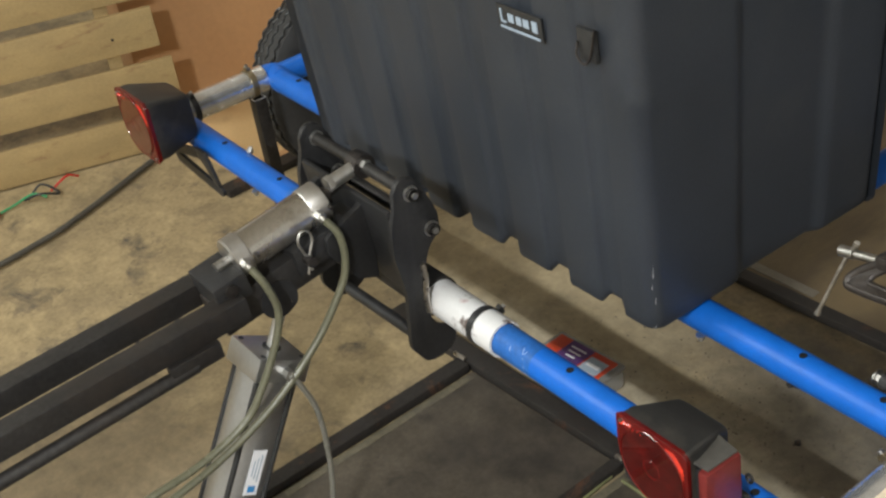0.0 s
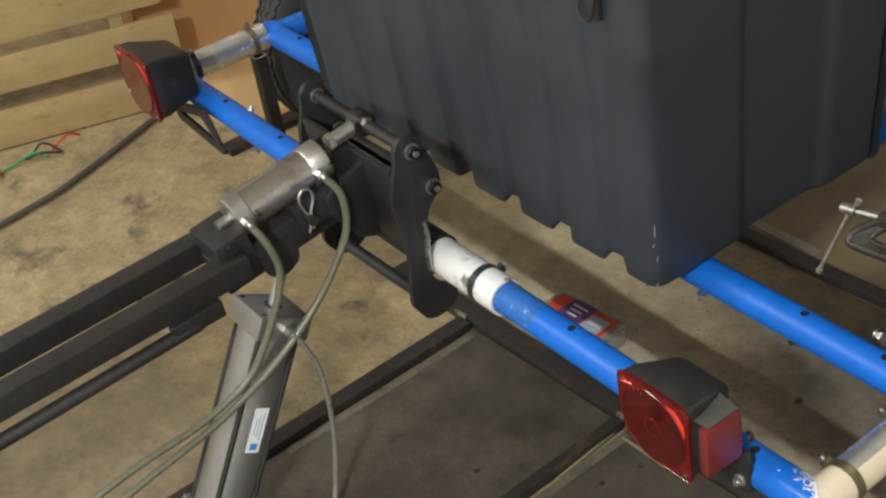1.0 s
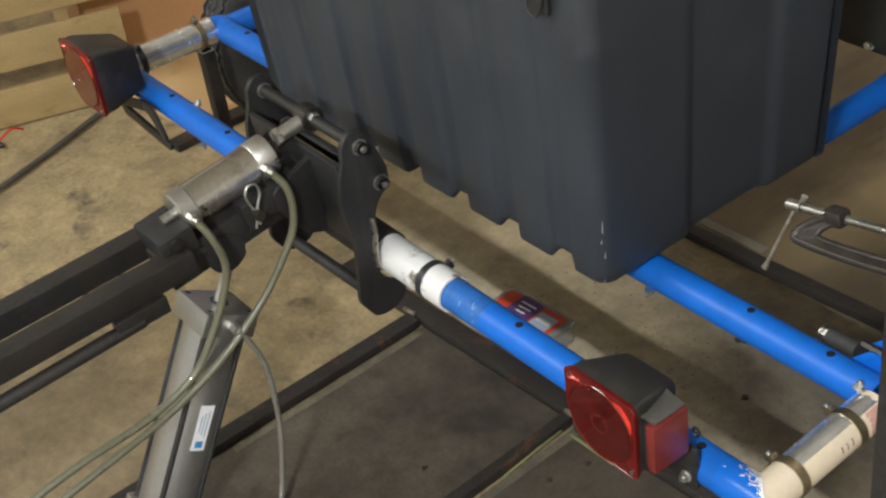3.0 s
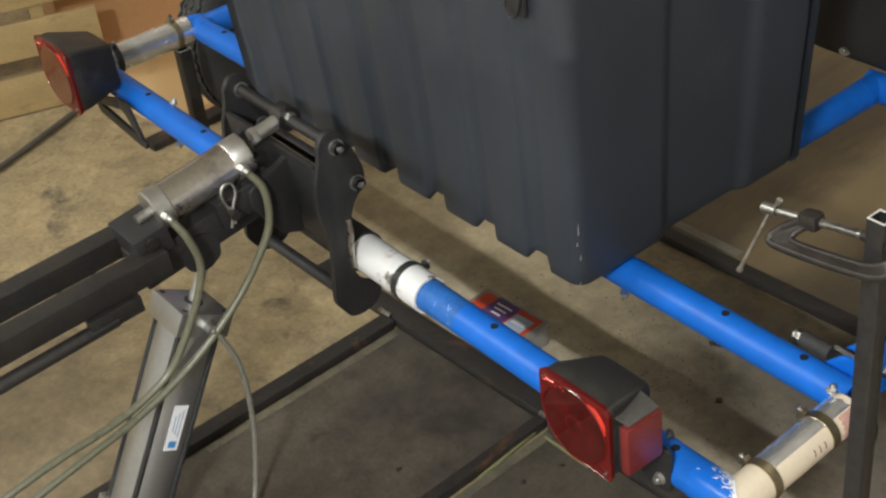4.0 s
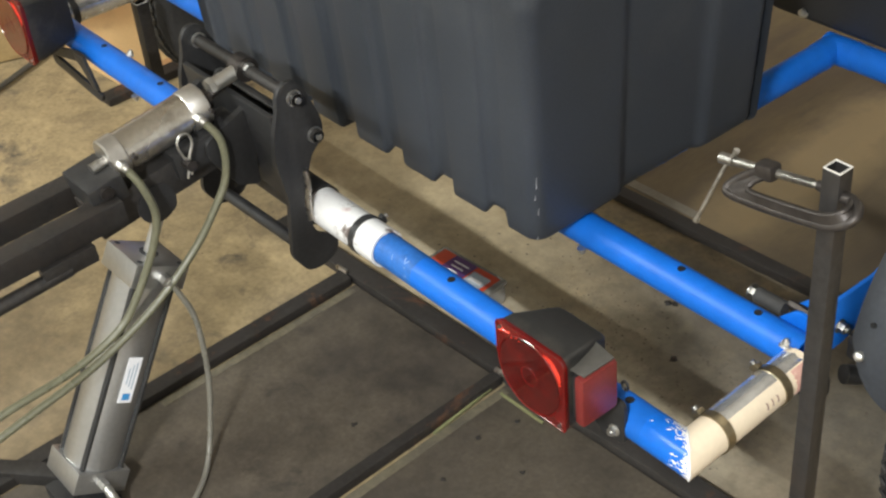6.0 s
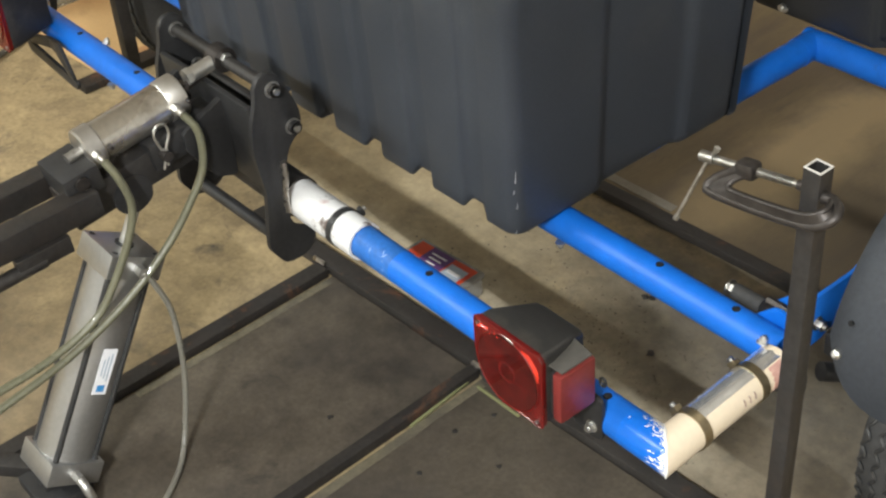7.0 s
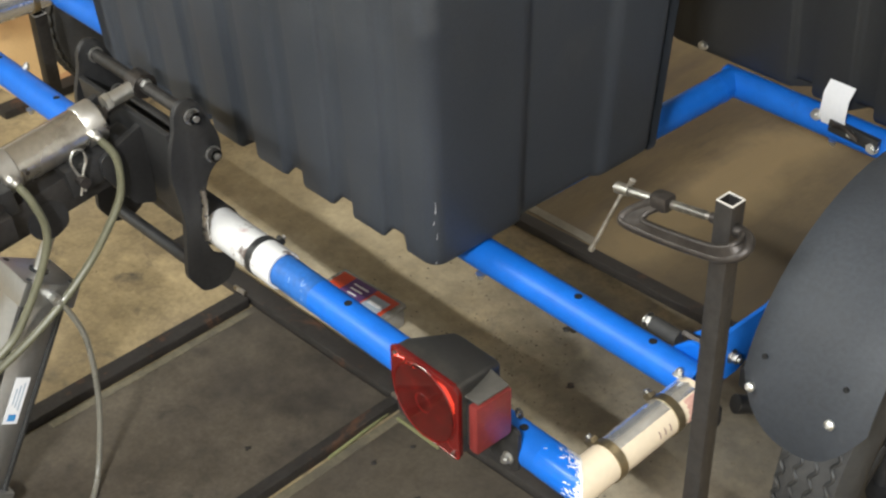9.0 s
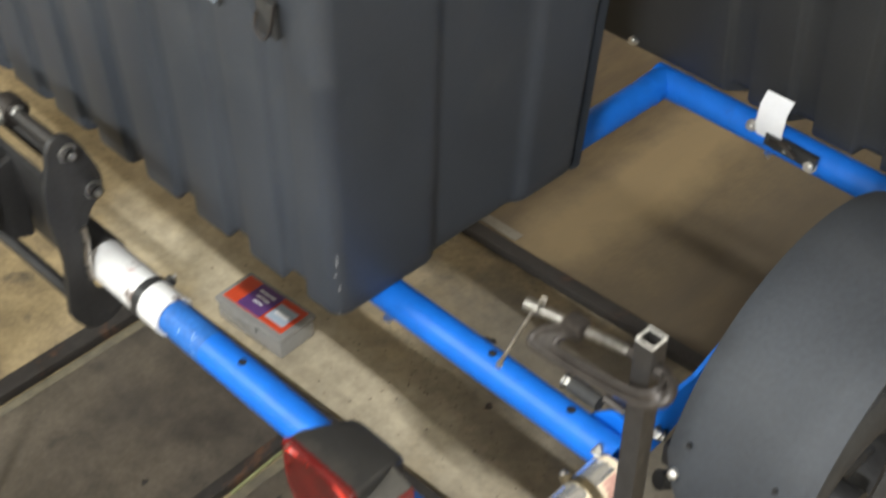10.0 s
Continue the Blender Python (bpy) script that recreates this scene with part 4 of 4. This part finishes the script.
        rows.append([bm.verts.new((a, yy, b)) for a, b in o])
    for a, b in zip(rows, rows[1:]):
        for k in range(len(a)):
            bm.faces.new((a[k], a[(k + 1) % len(a)], b[(k + 1) % len(a)], b[k]))
    bm.faces.new(rows[0])
    bm.faces.new(rows[-1])
    part("housing", bm, "dusty_black", th, "dusty black plastic housing")
    if marker:
        mk = part("side_marker", box((x + 0.080, y - 0.046, z - 0.001), (0.016, 0.062, 0.078), None, 0.005), "marker", th, "faded red side marker lens")
        part("frame", box((x + 0.070, y - 0.044, z - 0.001), (0.010, 0.060, 0.072), None, 0.003), "black", mk)
        part("hood", slab([(x + 0.056, y - 0.072), (x + 0.084, y - 0.070), (x + 0.084, y - 0.018), (x + 0.044, y - 0.012)], "z", z + 0.0385, z + 0.042, 0.001), "dusty", mk, "dusty grey hood")
        br = part("bracket", slab(rounded([(x + 0.050, z - 0.118), (x + 0.090, z - 0.118), (x + 0.090, z - 0.045), (x - 0.04, z - 0.045), (x - 0.04, z - 0.065)], 0.010), "y", y - 0.006, y, 0.001), "plate", th)
        part("bolt", hexbolt((x + 0.072, y - 0.010, z - 0.100), (0, -1, 0), 0.0068, 0.008), "chrome", br)
        part("ring", sweep([(x + 0.089 + 0.005 * math.cos(a), y - 0.004, z - 0.012 + 0.0065 * math.sin(a)) for a in [2 * math.pi * k / 20 for k in range(21)]], 0.0021, 8), "plate", br)
    else:
        bk = part("bracket", slab(rounded([(-1.276, 0.412), (-1.258, 0.376), (-1.084, 0.360), (-1.057, 0.360), (-1.053, 0.376), (-1.088, 0.382), (-1.24, 0.398)], 0.006), "y", -0.045, -0.038, 0.001), "plate", th, "flat black steel bracket with a triangular hole")
        part("arm", slab(rounded([(-1.088, 0.382), (-1.066, 0.380), (-1.104, 0.447), (-1.143, 0.447), (-1.142, 0.425), (-1.124, 0.420)], 0.005), "y", -0.0455, -0.0385, 0.001), "plate", bk)
        part("arm", slab([(-1.276, 0.410), (-1.252, 0.396), (-1.136, 0.424), (-1.147, 0.446)], "y", -0.0445, -0.0375, 0.001), "plate", bk)
    return th


tail_lamp(0.294, -0.022, 0.524, 1.1, True, "red square tail lamp in a black housing on the blue rail")
tail_lamp(-1.215, -0.030, 0.512, 1.25, False, "red tail lamp in a black housing at the far rail end")

# ---- posts and clamp ----
def post(x, y, top, w, label):
    th = thing("support_post", (x, y, 0), label, "post", "support posts")
    bm = bmesh.new()
    o, i = w / 2, w / 2 - 0.0026
    loops = []
    for r, z in ((o, 0.008), (o, top), (i, top), (i, 0.008)):
        loops.append([bm.verts.new((x + sx * r, y + sy * r, z)) for sx, sy in ((-1, -1), (1, -1), (1, 1), (-1, 1))])
    for a, b in zip(loops, loops[1:]):
        for k in range(4):
            bm.faces.new((a[k], a[(k + 1) % 4], b[(k + 1) % 4], b[k]))
    es = [e for e in bm.edges if abs(e.verts[0].co.z - e.verts[1].co.z) > 0.1]
    bmesh.ops.bevel(bm, geom=es, offset=0.0018, segments=2, profile=0.5, affect="EDGES")
    part("tube", bm, "steel", th)
    bm = bmesh.new()
    loops = []
    for r, z in ((o - 0.0005, top + 0.0002), (o - 0.0005, top + 0.0012), (i + 0.0003, top + 0.0012), (i + 0.0003, top + 0.0002)):
        loops.append([bm.verts.new((x + sx * r, y + sy * r, z)) for sx, sy in ((-1, -1), (1, -1), (1, 1), (-1, 1))])
    for j in range(4):
        a, b = loops[j], loops[(j + 1) % 4]
        for k in range(4):
            bm.faces.new((a[k], a[(k + 1) % 4], b[(k + 1) % 4], b[k]))
    part("cut_end", bm, "sawn", th, "bright sawn end")
    part("foot", box((x, y, 0.004), (0.12, 0.12, 0.008), bev=0.002), "steel", th)
    return th


PX, PY = 0.617, 0.040
pr = post(PX, PY, 0.919, 0.0225, "dark square steel post with a bright sawn end")
part("side_lug", box((PX - 0.012, PY + 0.014, 0.425), (0.026, 0.012, 0.024), bev=0.003), "steel", pr)
post(-1.335, 0.205, 0.398, 0.030, "dark square steel post under the taped pipe")
cl = thing("c_clamp", (PX, PY, 0.82), "worn grey cast iron c-clamp gripping the steel post", "clamp")
outer = curve_pts([(0.527, 0.030, 0.880), (0.503, 0.025, 0.860), (0.495, 0.018, 0.849), (0.505, 0.014, 0.846), (0.560, 0.010, 0.855), (0.618, 0.009, 0.866), (0.639, 0.010, 0.872), (0.653, 0.014, 0.881), (0.657, 0.022, 0.888), (0.651, 0.031, 0.892), (0.640, 0.037, 0.891)], 5)
inner = curve_pts([(0.546, 0.030, 0.884), (0.528, 0.025, 0.870), (0.523, 0.018, 0.862), (0.533, 0.014, 0.861), (0.578, 0.010, 0.870), (0.618, 0.009, 0.878), (0.635, 0.010, 0.884), (0.644, 0.014, 0.890), (0.646, 0.022, 0.893), (0.642, 0.031, 0.893), (0.637, 0.037, 0.891)], 5)
cf = part("frame", sweep(outer, 0.0056, 12), "iron", cl)
part("flange", sweep(inner, 0.0036, 12), "iron", cf)
bm = bmesh.new()
for sy in (-0.0042, 0.0042):
    ra = [bm.verts.new(Vector(p) + Vector((0, sy, 0))) for p in outer]
    rb = [bm.verts.new(Vector(p) + Vector((0, sy, 0))) for p in inner]
    for k in range(len(ra) - 1):
        bm.faces.new((ra[k], ra[k + 1], rb[k + 1], rb[k]))
part("web", bm, "iron", cf)
part("anvil", sweep([(0.641, 0.037, 0.891), (0.6290, 0.0385, 0.889)], [0.006, 0.0075], 16), "iron", cf)
part("boss", box((0.5355, 0.0335, 0.8820), (0.024, 0.020, 0.019), Matrix.Rotation(radians(-8), 4, "Y"), 0.005), "iron", cl)
s0, s1 = Vector((0.480, 0.030, 0.874)), Vector((0.600, 0.038, 0.890))
sc = part("screw", sweep([s0, s1], 0.0040, 14), "screw_steel", cl, "bright threaded screw")
d = (s1 - s0).normalized()
for k in range(18):
    part("thread", sweep([s0 + d * (0.068 + k * 0.0025), s0 + d * (0.0688 + k * 0.0025), s0 + d * (0.0697 + k * 0.0025)], [0.0040, 0.0053, 0.0040], 12), "screw_steel", sc)
part("collar", sweep([s0 + d * 0.014, s0 + d * 0.044], 0.0050, 14), "screw_steel", sc)
part("head", sweep([s0 - d * 0.006, s0 + d * 0.012], 0.0066, 16), "screw_steel", sc)
part("pad", sweep([s1 - d * 0.003, s1 + d * 0.0055], [0.0055, 0.0072], 18), "iron", sc)
part("handle", sweep([(0.4925, 0.032, 0.887), (0.485, 0.027, 0.872), (0.4635, 0.006, 0.797)], 0.0024, 10), "screw_steel", cl, "thin sliding handle rod")
for p in ((0.4930, 0.0322, 0.888), (0.4633, 0.0058, 0.796)):
    part("handle_end", sweep([Vector(p) - Vector((0.0006, 0.0004, 0.002)), Vector(p) + Vector((0.0006, 0.0004, 0.002))], 0.0037, 10), "screw_steel", cl)

# ---- wheels and mudguards ----
GX, GY, GZ, WR = 0.618, 0.5205, 0.456, 0.287
WX, WY, WZ = 0.622, 0.512, 0.300


def mudguard():
    th = thing("mudguard", (WX, 0.25, 0.4), "grained dark grey plastic mudguard over the wheel", "mudguard", "mudguards")
    bm = bmesh.new()
    na, nx = 44, 14
    grids = []
    for r0 in (WR, WR - 0.004):
        g = []
        for i in range(na + 1):
            row = []
            for j in range(nx + 1):
                u = j / nx * 2 - 1
                lo = 184 - 16 * abs(u) ** 2.5
                a = radians(lo + (30 - lo) * i / na)
                r = r0 - 0.012 * abs(u) ** 4
                row.append(bm.verts.new((GX + u * 0.094, GY + math.cos(a) * r, GZ + math.sin(a) * r)))
            g.append(row)
        grids.append(g)
    for g in grids:
        for i in range(na):
            for j in range(nx):
                bm.faces.new((g[i][j], g[i + 1][j], g[i + 1][j + 1], g[i][j + 1]))
    o, n = grids
    rim = [(i, 0) for i in range(na + 1)] + [(na, j) for j in range(1, nx + 1)] + [(i, nx) for i in range(na - 1, -1, -1)] + [(0, j) for j in range(nx - 1, 0, -1)]
    for k in range(len(rim)):
        (a, b), (c, e) = rim[k], rim[(k + 1) % len(rim)]
        bm.faces.new((o[a][b], o[c][e], n[c][e], n[a][b]))
    part("shell", bm, "fender", th)
    for x, z in ((0.546, 0.500), (0.666, 0.512)):
        y = GY - math.sqrt(WR ** 2 - (z - GZ) ** 2)
        part("bolt", sweep([(x, y + 0.004, z - 0.001), (x, y - 0.002, z), (x, y - 0.005, z + 0.001)], [0.0068, 0.0068, 0.0032], 18), "chrome", th, "round bright bolt head")
    for x, z in ((0.554, 0.550), (0.671, 0.564)):
        y = GY - math.sqrt(WR ** 2 - (z - GZ) ** 2)
        part("hole", disc((x, y - 0.0005, z), (0, -1, 0.4), 0.0038, 0.003, 12), "hole", th)
    return th


def wheel():
    th = thing("wheel", (WX, WY, WZ - 0.242), "black rubber wheel with a wavy grooved tread", "wheel", "wheels")
    bm = bmesh.new()
    prof = [(-0.030, 0.13), (-0.048, 0.15), (-0.056, 0.185), (-0.054, 0.215), (-0.045, 0.232), (-0.02, 0.2405), (0.0, 0.242), (0.02, 0.2405), (0.045, 0.232), (0.054, 0.215), (0.056, 0.185), (0.048, 0.15), (0.030, 0.13)]
    n = 64
    rows = [[bm.verts.new((WX + x, WY + math.cos(2 * math.pi * k / n) * r, WZ + math.sin(2 * math.pi * k / n) * r)) for k in range(n)] for x, r in prof]
    for a, b in zip(rows, rows[1:] + rows[:1]):
        for k in range(n):
            bm.faces.new((a[k], a[(k + 1) % n], b[(k + 1) % n], b[k]))
    ty = part("tyre", bm, "rubber", th)
    for x0 in (-0.036, -0.012, 0.012, 0.036):
        pts = []
        for k in range(481):
            a = 2 * math.pi * k / 480
            r = 0.2422 - 0.0035 * (abs(x0) / 0.036) ** 2
            pts.append((WX + x0 + 0.0038 * math.sin(a * 52), WY + math.cos(a) * r, WZ + math.sin(a) * r))
        part("tread_groove", sweep(pts, 0.0030, 5), "black", ty, "black wavy tread groove")
    part("rim", pipe((WX - 0.03, WY, WZ), (WX + 0.03, WY, WZ), 0.132, 0.02, 40), "plate", th)
    part("hub", sweep([(WX - 0.05, WY, WZ), (WX + 0.05, WY, WZ)], 0.03, 24), "plate", th)
    for k in range(8):
        a = 2 * math.pi * k / 8
        part("spoke", sweep([(WX, WY + math.cos(a) * 0.02, WZ + math.sin(a) * 0.02), (WX, WY + math.cos(a) * 0.12, WZ + math.sin(a) * 0.12)], 0.011, 10), "plate", th)
    return th


guard, whl = mudguard(), wheel()
copy_thing(whl, Matrix.Translation(whl.location + Vector((-2.09, 0, 0))))

# ---- clear box on the floor ----
bx = thing("storage_box", (-0.42, 0.34, 0), "clear plastic parts box with an orange and purple label", "box")
BT = Matrix.Translation((-0.424, 0.336, 0)) @ Matrix.Rotation(radians(4), 4, "Z")
def at_box(c):
    return BT @ Vector(c)
TR = BT.to_3x3().to_4x4()
tr = part("tray", box(at_box((0, 0, 0.022)), (0.172, 0.088, 0.040), TR, 0.007), "clear", bx)
part("lid", box(at_box((0, 0, 0.050)), (0.178, 0.094, 0.012), TR, 0.005), "clear", bx)
lb = part("label", box(at_box((0.0, 0.002, 0.0568)), (0.156, 0.070, 0.0012), TR), "orange", bx, "orange label with a purple band")
part("band", box(at_box((-0.012, 0.002, 0.0588)), (0.060, 0.068, 0.0008), TR), "purple", lb)
part("picture", box(at_box((0.046, 0.000, 0.0588)), (0.046, 0.042, 0.0008), TR), "grey_print", lb)
for k in range(3):
    part("line", box(at_box((-0.012, 0.02 - 0.013 * k, 0.0594)), (0.04 - 0.008 * k, 0.004, 0.0004), TR), "paper", lb)
part("line", box(at_box((0.046, 0.000, 0.0594)), (0.034, 0.010, 0.0004), TR), "paper", lb)
part("clasp", box(at_box((0.0, -0.046, 0.042)), (0.05, 0.008, 0.022), TR, 0.002), "clear", bx)

# ---- pallet, cardboard and litter ----
pal = thing("pallet", (-2.2, -0.2, 0), "weathered pine pallet standing on its edge", "pallet")
PT = Matrix.Translation((-2.115, 0.06, 0)) @ Matrix.Rotation(radians(-19), 4, "Z") @ Matrix.Rotation(radians(-4), 4, "Y")
PR = PT.to_3x3().to_4x4()
rng = random.Random(4)
for zb, h, end in ((0.060, 0.105, 0.12), (0.212, 0.100, 0.25), (0.352, 0.112, 0.23), (0.490, 0.100, 0.20), (0.625, 0.10, 0.22), (0.76, 0.10, 0.21)):
    part("board", box(PT @ Vector((0, end - 0.70, zb)), (0.018, 1.40, h), PR @ Matrix.Rotation(radians(rng.uniform(-0.6, 0.6)), 4, "X"), 0.003), "pine", pal)
for y in (-1.2, -0.52, 0.10):
    part("stringer", box(PT @ Vector((-0.055, y, 0.40)), (0.09, 0.038, 0.80), PR, 0.003), "pine", pal)
for k in range(5):
    for y in (-0.52, 0.11):
        part("nail", disc(PT @ Vector((0.010, y, 0.062 + k * 0.14)), PR @ Vector((1, 0, 0)), 0.004, 0.004, 8), "iron", pal)
cb = thing("cardboard_box", (-2.6, 0.75, 0), "large plain brown cardboard box", "box")
CT = Matrix.Translation((-2.26, 0.265, 0)) @ Matrix.Rotation(radians(-14), 4, "Z")
CR = CT.to_3x3().to_4x4()
part("body", box(CT @ Vector((-0.30, 0.42, 0.50)), (0.60, 0.84, 1.0), CR, 0.006), "card", cb)
part("flap", box(CT @ Vector((-0.14, 0.42, 1.01)), (0.28, 0.82, 0.006), CR @ Matrix.Rotation(radians(3), 4, "Y"), 0.001), "card", cb)

single("cable", sweep(curve_pts([(-2.055, 0.30, 0.012), (-2.011, 0.182, 0.012), (-1.891, -0.091, 0.012), (-1.838, -0.253, 0.012), (-1.828, -0.487, 0.012), (-2.0, -0.914, 0.012)], 8), 0.008, 12), "hose_dark", "dark grey rubber hose lying across the floor", "cable")
for nm, pts, mt, lab in (("wire", [(-2.07, -0.358, 0.006), (-2.086, -0.24, 0.008), (-2.083, -0.175, 0.02), (-2.058, -0.145, 0.008)], "green_wire", "thin green wire on the floor"),
                         ("wire", [(-2.09, -0.34, 0.006), (-2.05, -0.293, 0.012), (-2.096, -0.272, 0.006)], "red_wire", "thin red wire on the floor"),
                         ("wire", [(-2.08, -0.126, 0.008), (-2.082, -0.071, 0.03), (-2.090, -0.038, 0.012)], "red_wire", "short red wire end on the floor"),
                         ("wire", [(-2.085, -0.191, 0.006), (-2.087, -0.143, 0.035), (-2.049, -0.113, 0.008), (-2.045, -0.162, 0.03), (-2.090, -0.198, 0.008)], "black", "tangled black wire on the floor"),
                         ("wire_offcut", [(-1.243, -0.266, 0.006), (-1.273, -0.209, 0.016), (-1.231, -0.135, 0.006)], "steel", "bent dark wire offcut on the floor")):
    single(nm, sweep(curve_pts(pts, 6), 0.0035, 8), mt, lab, "wire")

# crumbs and dust on the floor
verts, faces = [], []
rng = random.Random(8)
def crumb(x, y, s):
    b = len(verts)
    h = s * rng.uniform(0.3, 0.8)
    a0 = rng.uniform(0, 6.28)
    for k in range(5):
        a = a0 + k * 1.257
        verts.append((x + math.cos(a) * s * rng.uniform(0.5, 1.2), y + math.sin(a) * s * rng.uniform(0.5, 1.2), 0.0005))
    verts.append((x, y, h))
    for k in range(5):
        faces.append((b + k, b + (k + 1) % 5, b + 5))
for k in range(380):
    crumb(rng.gauss(-0.08, 0.26), rng.gauss(0.54, 0.10), rng.choice((0.001, 0.0012, 0.002, 0.003)))
for k in range(700):
    crumb(rng.gauss(0.12, 0.20), rng.gauss(0.55, 0.10), rng.choice((0.0006, 0.0008, 0.001, 0.0012, 0.0016, 0.0028)))
for k in range(260):
    crumb(rng.uniform(-1.9, 0.6), rng.uniform(-0.9, 1.1), rng.choice((0.0008, 0.001, 0.0015, 0.003)))
me = bpy.data.meshes.new("floor_crumbs")
me.from_pydata(verts, [], faces)
me.materials.append(M["dirt"])
tagged(new("floor_crumbs", me), "dark crumbs and dirt scattered over the floor", "dirt", kind="stuff")
for x, y in ((-0.113, 0.604), (-0.101, 0.611), (-0.09, 0.093), (0.027, 0.091), (-0.071, 0.169), (-0.056, -0.016), (-0.272, -0.046), (0.006, 0.49)):
    big_c = bmesh.new()
    bmesh.ops.create_icosphere(big_c, subdivisions=2, radius=0.0065)
    for v in big_c.verts:
        v.co = Vector((x + v.co.x * rng.uniform(0.6, 1.5), y + v.co.y * rng.uniform(0.6, 1.5), 0.003 + max(-0.003, v.co.z * 0.6)))
    single("dirt_clod", big_c, "rust", "small dark clod of dirt on the floor", "dirt", "dirt clods")

# ---- ceiling lamps, out of view, added to hold the lights ----
for x, y, lx, ly in ((-1.75, -2.31, 2.5, 0.16), (1.70, -2.31, 0.6, 0.16), (0.6, 3.0, 1.26, 0.16), (-2.6, 1.7, 1.26, 0.16)):
    lf = thing("unseen_ceiling_lamp", (x, y, 2.85), "white tube lamp added out of view under the ceiling", "ceiling lamp", "ceiling lamps")
    part("tray", box((x, y, 2.80), (lx, ly, 0.06), bev=0.006), "paper", lf)
